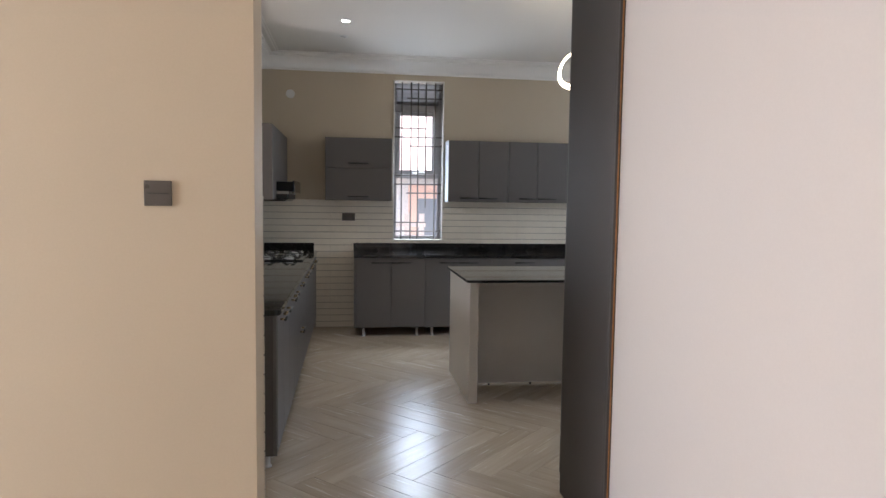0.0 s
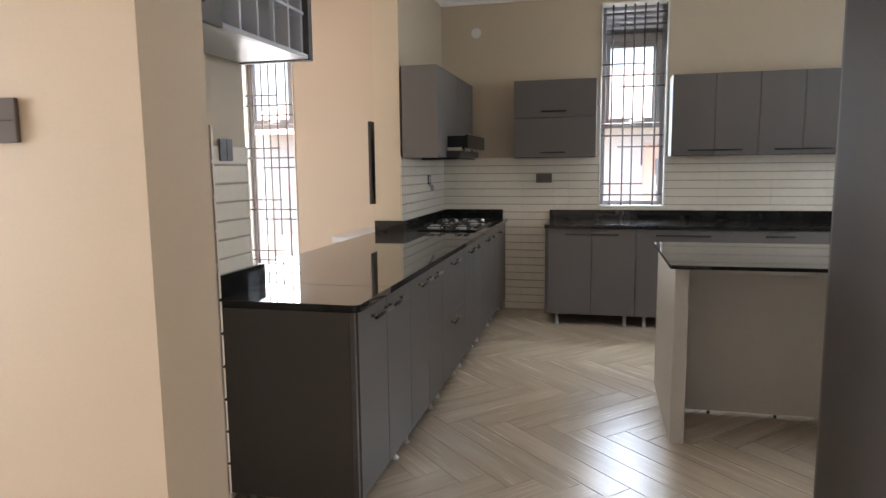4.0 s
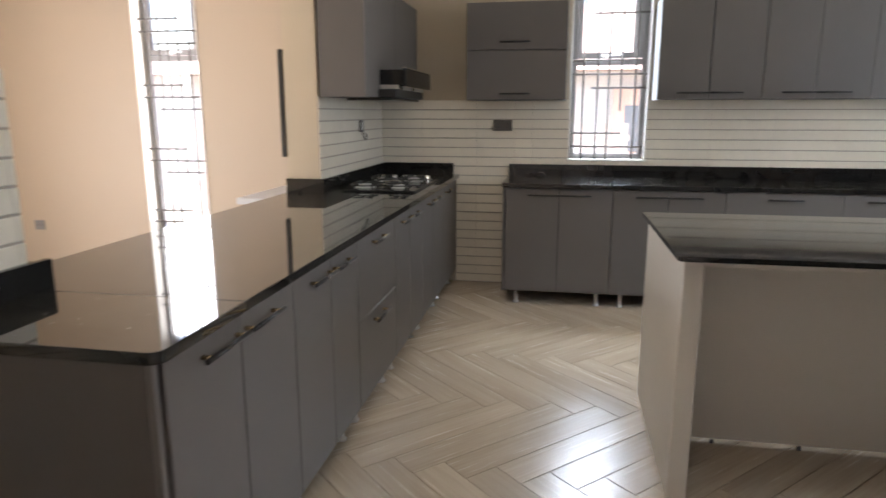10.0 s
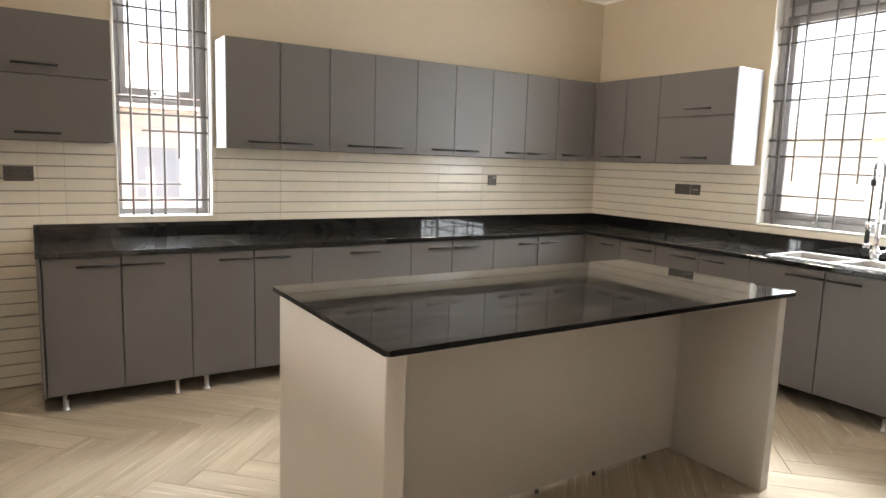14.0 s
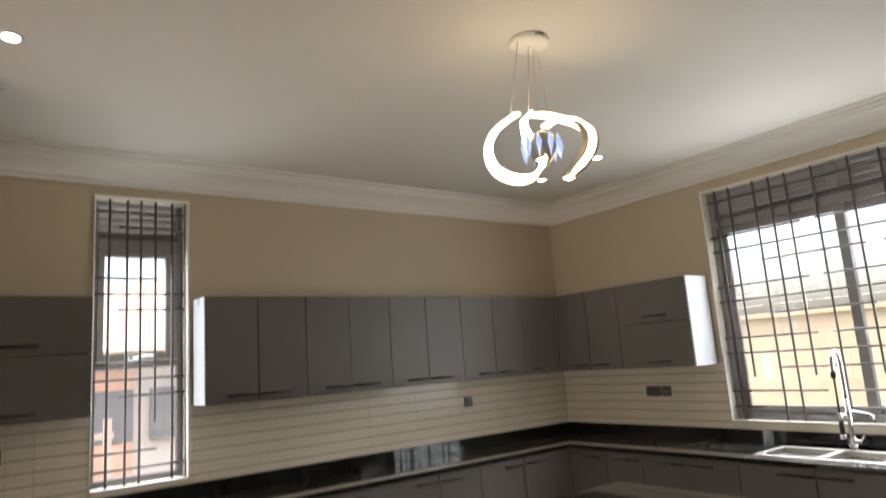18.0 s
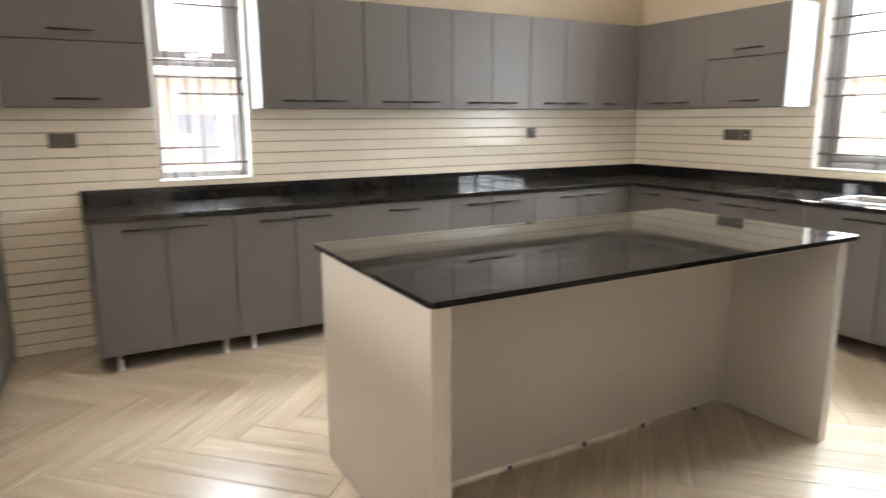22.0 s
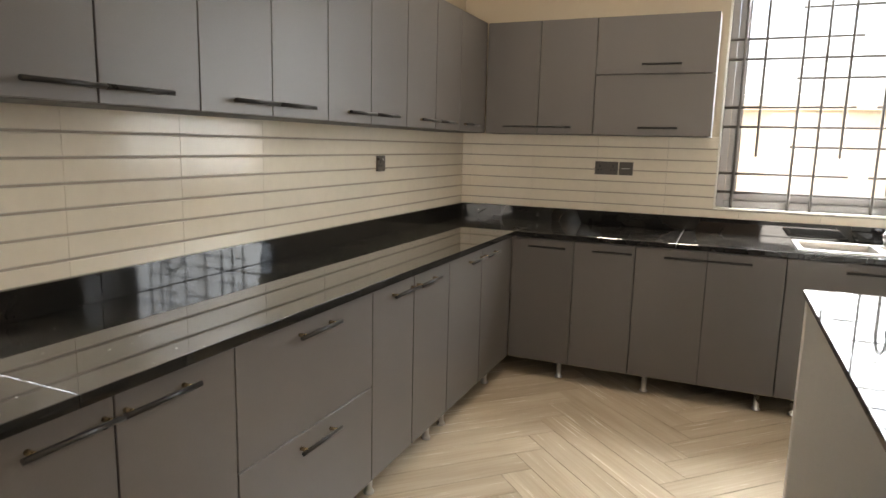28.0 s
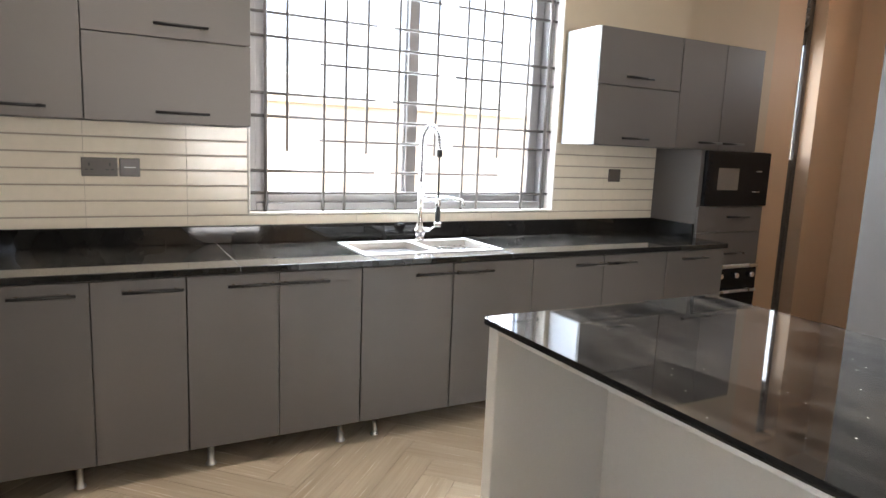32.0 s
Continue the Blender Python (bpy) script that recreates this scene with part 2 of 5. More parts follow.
M_WHITEB = surface("white_melamine_board", (0.55, 0.575, 0.61), 0.3, var=0.03, big=2)
M_EDGE = surface("raw_chipboard_edge", (0.36, 0.17, 0.07), 0.8, var=0.25, big=30)
M_ISL = surface("offwhite_painted_panel", (0.665, 0.63, 0.58), 0.45, var=0.035, big=1.1, fine=120, bump=0.05)
M_GRAN = granite("polished_black_granite")
M_GRANI = granite("dusty_black_granite", 1.8, 0.085, (0.02, 0.055), 0.75, 30, 0.06, 0.08, (0.42, 0.78), (0.6, 2.2, 1))
M_GRANU = granite("clean_black_granite", 1.45, 0.004, (0.03, 0.05), 0.99, 34, 0.0)
M_BLACKM = surface("black_powder_metal", (0.022, 0.021, 0.021), 0.3, metal=0.35, var=0.1, big=20)
M_BRASS = surface("pale_gold_metal", (0.72, 0.56, 0.33), 0.25, metal=1.0, var=0.08, big=40)
M_STEEL = surface("brushed_steel", (0.62, 0.61, 0.59), 0.28, metal=1.0, var=0.06, big=4, fine=200)
M_SINK = surface("satin_sink_steel", (0.52, 0.50, 0.47), 0.42, metal=1.0, var=0.04, big=6, fine=150)
M_CHROME = surface("chrome", (0.85, 0.85, 0.85), 0.06, metal=1.0, var=0.02, big=9, rvar=0.03)
M_ALU = surface("grey_aluminium_frame", (0.27, 0.26, 0.26), 0.4, metal=0.3, var=0.06, big=5)
M_BAR = surface("dark_painted_iron_bar", (0.10, 0.088, 0.08), 0.5, var=0.15, big=15)
M_REVEAL = surface("white_reveal_paint", (0.78, 0.75, 0.69), 0.4, var=0.04, big=2)
M_SOCKET = surface("bronze_grey_plastic", (0.085, 0.073, 0.062), 0.3, var=0.06, big=9)
M_HOLE = surface("black_plastic", (0.012, 0.012, 0.012), 0.4, var=0.1)
M_BGLASS = surface("black_appliance_glass", (0.010, 0.010, 0.011), 0.06, var=0.1, rvar=0.02, spec=0.22)
M_MWWIN = surface("mirror_grey_door_glass", (0.17, 0.15, 0.13), 0.12, var=0.1, rvar=0.03)
M_WHITEP = surface("white_plastic", (0.74, 0.73, 0.70), 0.4, var=0.03)
M_IRON = surface("cast_iron", (0.03, 0.029, 0.028), 0.45, metal=0.4, var=0.15, big=30)
M_GLASS = glazing("clear_window_glass")
M_LED = glow("lit_led_strip", (1.0, 0.83, 0.56), 2.2)
M_SPOT = glow("lit_spot_lens", (1.0, 0.93, 0.84), 8.0)
M_LAMPB = surface("cream_lamp_metal", (0.32, 0.285, 0.235), 0.35, metal=0.3, var=0.05)
M_BLUE = glow("lit_blue_crystal", (0.45, 0.60, 1.0), 0.14)
M_CABLE = surface("pale_cable", (0.6, 0.53, 0.42), 0.5)
M_FENCEW = surface("sunlit_boundary_plaster", (0.42, 0.365, 0.265), 0.8, var=0.1, big=0.6, fine=30, bump=0.1)
M_YARD = surface("pale_yard_paving", (0.21, 0.19, 0.16), 0.85, var=0.15, big=0.4, fine=20)
M_NEIGH = surface("pale_house_plaster", (0.55, 0.52, 0.48), 0.8, var=0.06, big=0.4)
M_PALE = surface("pale_pink_fence_paint", (0.50, 0.43, 0.38), 0.7, var=0.1, big=2)
M_PINK = surface("terracotta_house_paint", (0.62, 0.40, 0.30), 0.8, var=0.1, big=0.5)
M_ROOF = surface("terracotta_roof_tile", (0.46, 0.34, 0.29), 0.8, var=0.2, big=2)
# dark panes with the mirrored sky put into the colour as grey
M_SKYGL = surface("sky_grey_house_window", (0.20, 0.21, 0.22), 0.1, var=0.1)
M_BRIDGE = surface("varnished_brown_wood", (0.20, 0.10, 0.05), 0.4, var=0.2, big=4, stretch=(1, 8, 1))

# ---- building helpers ----
ORIGIN = {}


def box(bm, x0, x1, y0, y1, z0, z1, mat=0):
    xs, ys, zs = sorted((x0, x1)), sorted((y0, y1)), sorted((z0, z1))
    v = [bm.verts.new((x, y, z)) for z in zs for y in ys for x in xs]
    made = []
    for q in ((0, 2, 3, 1), (4, 5, 7, 6), (0, 1, 5, 4), (1, 3, 7, 5), (3, 2, 6, 7), (2, 0, 4, 6)):
        f = bm.faces.new([v[i] for i in q])
        f.material_index = mat
        made.append(f)
    return made


def soft_box(bm, x0, x1, y0, y1, z0, z1, r=0.002, seg=2, mat=0):
    """A box with rounded edges."""
    part_bm = bmesh.new()
    box(part_bm, x0, x1, y0, y1, z0, z1)
    bmesh.ops.bevel(part_bm, geom=part_bm.edges[:], offset=r, segments=seg, affect="EDGES", profile=0.5)
    copy_into(bm, part_bm, mat)
    part_bm.free()


def copy_into(bm, other, mat=0, m=None):
    table = {}
    for v in other.verts:
        table[v] = bm.verts.new(m @ v.co if m else v.co)
    for f in other.faces:
        g = bm.faces.new([table[v] for v in f.verts])
        g.material_index, g.smooth = mat, f.smooth


def rod(bm, a, b, r, seg=10, mat=0, r2=None, caps=True):
    """A round bar from a to b."""
    a, b = Vector(a), Vector(b)
    q = (b - a).to_track_quat("Z", "Y")
    ring = []
    for p, rr in ((a, r), (b, r if r2 is None else r2)):
        ring.append([bm.verts.new(p + q @ Vector((rr * math.cos(2 * math.pi * i / seg), rr * math.sin(2 * math.pi * i / seg), 0))) for i in range(seg)])
    for i in range(seg):
        f = bm.faces.new((ring[0][i], ring[0][(i + 1) % seg], ring[1][(i + 1) % seg], ring[1][i]))
        f.smooth, f.material_index = True, mat
    if caps:
        bm.faces.new(ring[0][::-1]).material_index = mat
        bm.faces.new(ring[1]).material_index = mat


def tube(bm, pts, r, seg=10, mat=0):
    """A bent round bar through points."""
    pts = [Vector(p) for p in pts]
    rings = []
    up = Vector((0.03, 0.07, 1)).normalized()
    for i, p in enumerate(pts):
        d = (pts[min(i + 1, len(pts) - 1)] - pts[max(i - 1, 0)]).normalized()
        s = d.cross(up)
        if s.length < 0.05:
            s = d.cross(Vector((1, 0, 0)))
        s.normalize()
        t = s.cross(d)
        rings.append([bm.verts.new(p + r * (math.cos(2 * math.pi * k / seg) * s + math.sin(2 * math.pi * k / seg) * t)) for k in range(seg)])
    for a, b in zip(rings, rings[1:]):
        for k in range(seg):
            f = bm.faces.new((a[k], a[(k + 1) % seg], b[(k + 1) % seg], b[k]))
            f.smooth, f.material_index = True, mat
    bm.faces.new(rings[0][::-1]).material_index = mat
    bm.faces.new(rings[-1]).material_index = mat


def lathe(bm, x, y, profile, seg=24, mat=0):
    """A turned shape about the upright axis at x, y: rows of radius and height."""
    rings = [[bm.verts.new((x + r * math.cos(2 * math.pi * k / seg), y + r * math.sin(2 * math.pi * k / seg), z)) for k in range(seg)] for r, z in profile]
    for a, b in zip(rings, rings[1:]):
        for k in range(seg):
            f = bm.faces.new((a[k], a[(k + 1) % seg], b[(k + 1) % seg], b[k]))
            f.smooth, f.material_index = True, mat
    bm.faces.new(rings[0][::-1]).material_index = mat
    bm.faces.new(rings[-1]).material_index = mat


def mesh_of(name, bm, mats, origin):
    me = bpy.data.meshes.new(name)
    bmesh.ops.recalc_face_normals(bm, faces=bm.faces[:])
    bm.transform(Matrix.Translation(-Vector(origin)))
    bm.to_mesh(me)
    bm.free()
    for m in mats if isinstance(mats, (list, tuple)) else [mats]:
        me.materials.append(m)
    return me


def thing(name, at, label, category, group="", kind=""):
    """The Empty at a thing's base, under which its parts hang."""
    ob = new(name)
    ob.empty_display_size = 0.05
    ob.location = at
    ORIGIN[ob] = Vector(at)
    return tagged(ob, label, category, group, kind)


def part(name, bm, mats, parent, label=""):
    """One mesh under a thing or a part; bm is in the world's metres."""
    o = ORIGIN[parent]
    ob = new(name, mesh_of(name, bm, mats, o))
    ob.parent = parent
    ORIGIN[ob] = o
    return tagged(ob, label)


def board(name, ext, mat, parent, r=0.0015, label=""):
    bm = bmesh.new()
    soft_box(bm, *ext, r=r, seg=1)
    return part(name, bm, mat, parent, label)


def solid(name, bm, mats, at, label, category, group="", kind=""):
    """A thing, or a piece of the setting, that is one mesh."""
    ob = new(name, mesh_of(name, bm, mats, at))
    ob.location = at
    ORIGIN[ob] = Vector(at)
    return tagged(ob, label, category, group, kind)


def wall_mesh(axis, face, back, u0, u1, z0, z1, holes):
    """A wall of true thickness with openings through it. axis: the way it runs; face, back: its two planes."""
    us = sorted({u0, u1, *[h[i] for h in holes for i in (0, 1)]})
    zs = sorted({z0, z1, *[h[i] for h in holes for i in (2, 3)]})
    us, zs = [u for u in us if u0 <= u <= u1], [z for z in zs if z0 <= z <= z1]
    nu, nz = len(us) - 1, len(zs) - 1

    def full(i, k):
        if not (0 <= i < nu and 0 <= k < nz):
            return False
        cu, cz = (us[i] + us[i + 1]) / 2, (zs[k] + zs[k + 1]) / 2
        return not any(h[0] < cu < h[1] and h[2] < cz < h[3] for h in holes)

    bm = bmesh.new()
    at = {}

    def vert(i, k, s):
        if (i, k, s) not in at:
            d = (face, back)[s]
            at[i, k, s] = bm.verts.new((us[i], d, zs[k]) if axis == "x" else (d, us[i], zs[k]))
        return at[i, k, s]

    for i in range(nu):
        for k in range(nz):
            if not full(i, k):
                continue
            for s in (0, 1):
                bm.faces.new([vert(i, k, s), vert(i + 1, k, s), vert(i + 1, k + 1, s), vert(i, k + 1, s)])
            for di, dk, e in ((-1, 0, ((0, 0), (0, 1))), (1, 0, ((1, 0), (1, 1))), (0, -1, ((0, 0), (1, 0))), (0, 1, ((0, 1), (1, 1)))):
                if not full(i + di, k + dk):
                    (a, b), (c, d) = e
                    bm.faces.new([vert(i + a, k + b, 0), vert(i + c, k + d, 0), vert(i + c, k + d, 1), vert(i + a, k + b, 1)])
    return bm


def structure(name, bm, mats, label="", at=(0, 0, 0)):
    return solid(name, bm, mats, at, label, "", "", "structure")


class Run:
    """A line of cabinets along a wall: u runs along it, d out from it."""

    def __init__(self, axis, wall, sign):
        self.axis, self.wall, self.sign = axis, wall, sign

    def ext(self, u0, u1, d0, d1, z0, z1):
        a, b = self.wall + self.sign * d0, self.wall + self.sign * d1
        return (u0, u1, a, b, z0, z1) if self.axis == "x" else (a, b, u0, u1, z0, z1)

    def pt(self, u, d, z):
        a = self.wall + self.sign * d
        return Vector((u, a, z)) if self.axis == "x" else Vector((a, u, z))


NORTH, EAST, WEST, SOUTH = Run("x", 7.37, -1), Run("y", 4.90, -1), Run("y", -0.79, 1), Run("x", 2.322, 1)
CEIL = 3.12
GAP = random.Random(11)


def handle(run, u, d, z, parent, length=0.222, along=True):
    """A slim dark bar handle on two pale gold posts."""
    bm = bmesh.new()
    h = length / 2
    if along:
        a, b = run.pt(u - h, d + 0.03, z), run.pt(u + h, d + 0.03, z)
        posts = [(run.pt(u + s * (h - 0.028), d, z), run.pt(u + s * (h - 0.028), d + 0.03, z)) for s in (-1, 1)]
    else:
        a, b = run.pt(u, d + 0.03, z - h), run.pt(u, d + 0.03, z + h)
        posts = [(run.pt(u, d, z + s * (h - 0.028)), run.pt(u, d + 0.03, z + s * (h - 0.028))) for s in (-1, 1)]
    rod(bm, a, b, 0.007, 10, 0)
    for p, q in posts:
        rod(bm, p, q, 0.0066, 10, 1)
    return part("handle", bm, [M_BLACKM, M_BRASS], parent, "dark bar handle on pale gold posts")


def leg(run, u, d, parent):
    bm = bmesh.new()
    x, y, z = run.pt(u, d, 0)
    lathe(bm, x, y, [(0.022, 0.0), (0.023, 0.006), (0.018, 0.012), (0.0145, 0.02), (0.0145, 0.088), (0.026, 0.09), (0.026, 0.1)], 16)
    return part("leg", bm, M_STEEL, parent, "chrome adjustable cabinet leg")


def base_unit(run, u0, u1, depth, doors, label, group, legs=None):
    """A base cabinet on steel legs. doors: rows of (from, to, z0, z1, handle's middle or None, handle's z)."""
    t = thing("base_cabinet", run.pt((u0 + u1) / 2, depth / 2, 0), label, "cabinet", group)
    bm = bmesh.new()
    soft_box(bm, *run.ext(u0 + 0.001, u1 - 0.001, 0.012, depth - 0.024, 0.1, 0.872), r=0.0015, seg=1)
    part("body", bm, M_CARC, t)
    for a, b, z0, z1, hu, hz in doors:
        ga, gb = GAP.uniform(0.0013, 0.0036), GAP.uniform(0.0013, 0.0036)
        name = "drawer_front" if z1 - z0 < 0.6 else "door"
        d = board(name, run.ext(a + ga, b - gb, depth - 0.0185, depth, z0 + 0.0023, z1 - 0.0023), M_DOOR, t, 0.0016)
        if hu is not None:
            handle(run, hu, depth, hz, d)
    for u in legs if legs is not None else (u0 + 0.09, u1 - 0.09):
        leg(run, u, depth - 0.065, t)
        leg(run, u, 0.1, t)
    return t


def wall_unit(run, u0, u1, depth, z0, z1, doors, label, group, side=None, cat="cabinet"):
    """A wall cabinet. side: "lo" or "hi" end that shows a white panel."""
    t = thing("wall_cabinet", run.pt((u0 + u1) / 2, depth / 2, z0), label, cat, group)
    a, b = u0, u1
    if side == "lo":
        board("side_panel", run.ext(u0, u0 + 0.018, 0.012, depth - 0.02, z0, z1), M_WHITEB, t, 0.001, "white melamine side panel")
        a += 0.0185
    if side == "hi":
        board("side_panel", run.ext(u1 - 0.018, u1, 0.012, depth - 0.02, z0, z1), M_WHITEB, t, 0.001, "white melamine side panel")
        b -= 0.0185
    board("body", run.ext(a + 0.0005, b - 0.0005, 0.012, depth - 0.02, z0 + 0.012, z1), M_CARC, t, 0.001)
    board("bottom_panel", run.ext(a + 0.0005, b - 0.0005, 0.012, depth - 0.02, z0, z0 + 0.0115), M_DARKP, t, 0.001, "dark brown cabinet underside")
    for c, e, y0, y1, hu, hz in doors:
        ga, gb = GAP.uniform(0.0013, 0.0032), GAP.uniform(0.0013, 0.0032)
        d = board("door", run.ext(c + ga, e - gb, depth - 0.0185, depth, y0 + 0.0023, y1 - 0.0023), M_DOOR, t, 0.0016)
        if hu is not None:
            handle(run, hu, depth, hz, d)
    return t

# ---- structure ----
# kitchen: x -0.79..4.90, y 2.31..7.37; opening to the dining room in the west wall; passage in the south-east
WIN_N = (0.72, 1.313, 1.024, 2.89)
WIN_E = (3.70, 5.66, 1.046, 2.877)
WIN_D = (-3.0, -2.39, 0.31, 2.97)
SLIT = (1.03, 1.31, 0.0, 2.9)
n_wall = structure("wall_north", wall_mesh("x", 7.382, 7.61, -0.90, 5.13, 0, CEIL, [WIN_N]), M_WALL, "beige painted kitchen wall, tiled below")
e_wall = structure("wall_east", wall_mesh("y", 4.912, 5.13, 1.64, 7.382, 0, CEIL, [WIN_E]), M_WALL, "beige painted kitchen wall with a wide barred window")
structure("wall_passage_east", wall_mesh("y", 4.912, 5.13, 0.35, 1.6399, 0, CEIL, [SLIT]), M_PEACH, "orange-beige passage wall with a slim door opening")
w_wall = structure("wall_west", wall_mesh("y", -0.802, -1.012, 2.299, 7.382, 0, CEIL, [(3.64, 5.947, -1, 2.97)]), M_WALL, "beige wall with a wide opening to the dining room")
s_wall = structure("wall_south", wall_mesh("x", 2.298, 2.09, -4.899, 3.39, 0, CEIL, [(-0.108, 1.325, -1, 2.62)]), M_WALL, "beige wall between hall and kitchen with a doorway")
structure("wall_passage_west", wall_mesh("y", 3.388, 3.24, 0.35, 2.089, 0, CEIL, []), M_PEACH, "beige painted passage wall")
# the hole is an added, unseen opening that lets light into the passage
structure("wall_passage_south", wall_mesh("x", 0.57, 0.35, 3.389, 4.911, 0, CEIL, [(3.6, 4.15, 2.25, 2.6)]), M_PEACH, "beige painted passage wall")
# dining room beyond the opening
structure("wall_dining_north", wall_mesh("x", 7.37, 7.61, -5.1, -1.013, 0, CEIL, [WIN_D]), M_DINING, "warm beige dining room wall with a tall barred window")
# both openings are out of view, placed only to light dining room and hall
structure("wall_dining_west", wall_mesh("y", -4.9, -5.1, -3.2, 7.37, 0, CEIL, [(3.55, 4.85, 0.05, 2.2), (-0.1, 1.7, 0.05, 2.6)]), M_DINING, "warm beige dining room wall with added unseen openings for light")
# hall behind the camera
structure("wall_hall_south", wall_mesh("x", -3.2, -3.4, -5.1, 1.475, 0, CEIL, []), M_HALL, "warm beige hall wall")
bm = bmesh.new()
box(bm, 1.3235, 1.475, -3.2, 2.297, 0, 2.619)
box(bm, 1.3235, 1.475, -3.2, 2.089, 2.6195, CEIL)
structure("wall_hall_east", bm, M_HALL, "warm beige hall wall")
# floors
bm = bmesh.new()
box(bm, -5.1, 5.13, -3.4, 7.61, -0.15, -0.004)
floor = structure("floor", bm, M_GROUT, "wood-look herringbone floor tiles with dark joints")
bm = bmesh.new()
box(bm, -4.9, -1.02, -3.2, 7.36, -0.003, 0.0)
box(bm, -1.019, 1.324, -3.2, 2.298, -0.003, 0.0)
structure("floor_hall", bm, M_PLANK, "wood-look tiled floor of hall and dining room")
bm = bmesh.new()
box(bm, -5.7, 5.7, 0.3, 8.2, CEIL, CEIL + 0.2)
box(bm, -5.7, 1.6, -4.0, 0.3, CEIL, CEIL + 0.2)
structure("ceiling", bm, M_CEIL, "smooth off-white painted ceiling")


def cornice(name, x0, x1, y0, y1):
    """A moulded plaster cornice round a rectangular room."""
    prof = [(0.0, 2.955), (0.012, 2.955), (0.016, 2.972), (0.03, 2.978), (0.036, 3.0), (0.05, 3.03), (0.072, 3.058), (0.10, 3.078), (0.13, 3.085), (0.133, 3.098), (0.155, 3.102), (0.158, 3.1195), (0.0, 3.1195)]
    bm = bmesh.new()
    rings = [[bm.verts.new((cx + sx * d, cy + sy * d, z)) for d, z in prof] for cx, cy, sx, sy in ((x0, y0, 1, 1), (x1, y0, -1, 1), (x1, y1, -1, -1), (x0, y1, 1, -1))]
    for i in range(4):
        a, b = rings[i], rings[(i + 1) % 4]
        for k in range(len(prof)):
            j = (k + 1) % len(prof)
            f = bm.faces.new((a[k], b[k], b[j], a[j]))
            f.smooth = 2 <= k <= 7
    # slim bead on the ceiling, a hand's width in
    for d0, d1 in ((0.205, 0.222), (0.236, 0.244)):
        ring = [[bm.verts.new((cx + sx * d, cy + sy * d, z)) for d, z in ((d0, 3.1195), (d0, 3.112), (d1, 3.112), (d1, 3.1195))] for cx, cy, sx, sy in ((x0, y0, 1, 1), (x1, y0, -1, 1), (x1, y1, -1, -1), (x0, y1, 1, -1))]
        for i in range(4):
            a, b = ring[i], ring[(i + 1) % 4]
            for k in range(3):
                bm.faces.new((a[k], b[k], b[k + 1], a[k + 1]))
    return structure(name, bm, M_CORNICE, "white moulded plaster cornice")


cornice("cornice_kitchen", -0.8, 4.91, 2.30, 7.38)


# ---- windows ----
def bars(t, kind, across, d, ups, flats, r=0.0085):
    """Burglar bars. ups: (u, z0, z1); flats: (u0, u1, z)."""
    def at(u, z, e=0.0):
        return (u, d + e, z) if across == "x" else (d + e, u, z)
    for u, z0, z1 in ups:
        bm = bmesh.new()
        rod(bm, at(u, z0), at(u, z1), r, 8)
        part("upright_bar", bm, M_BAR, t)
    for u0, u1, z in flats:
        bm = bmesh.new()
        rod(bm, at(u0, z, 0.011), at(u1, z, 0.011), r * 0.95, 8)
        part("cross_bar", bm, M_BAR, t)


def louvre(t, across, d, u0, u1, z0, z1, count):
    for i in range(count):
        z = z0 + (i + 0.5) * (z1 - z0) / count
        bm = bmesh.new()
        b2 = bmesh.new()
        h = (z1 - z0) / count * 0.62
        box(b2, -(u1 - u0) / 2, (u1 - u0) / 2, -0.003, 0.003, -h, h)
        c = (u0 + u1) / 2
        m = pose(c, d, z, 35) if across == "x" else pose(d, c, z, 0, 0, 90) @ pose(0, 0, 0, -35)
        copy_into(bm, b2, 0, m)
        b2.free()
        part("louvre_slat", bm, M_ALU, t)


def framing(t, name, ext, label=""):
    return board(name, ext, M_ALU, t, 0.003, label)


def pane(t, ext):
    bm = bmesh.new()
    box(bm, *ext)
    p = part("pane", bm, M_GLASS, t)
    p.visible_shadow = False
    return p


def reveal(name, axis, face, back, o, label):
    """White-painted lining of an opening, four boards."""
    u0, u1, z0, z1 = o
    k = 0.012
    for i, (a, b, c, d) in enumerate(((u0, u1, z0, z0 + k), (u0, u1, z1 - k, z1), (u0, u0 + k, z0 + k, z1 - k), (u1 - k, u1, z0 + k, z1 - k))):
        bm = bmesh.new()
        e = (a, b, face, back, c, d) if axis == "x" else (face, back, a, b, c, d)
        soft_box(bm, *e, r=0.003, seg=1)
        structure(name if i == 0 else "window_lining", bm, M_REVEAL, label)


reveal("window_sill", "x", 7.362, 7.60, WIN_N, "white window reveal lining")
reveal("window_sill", "y", 4.892, 5.12, WIN_E, "white window reveal lining")
reveal("window_sill", "x", 7.36, 7.60, WIN_D, "white window reveal lining")


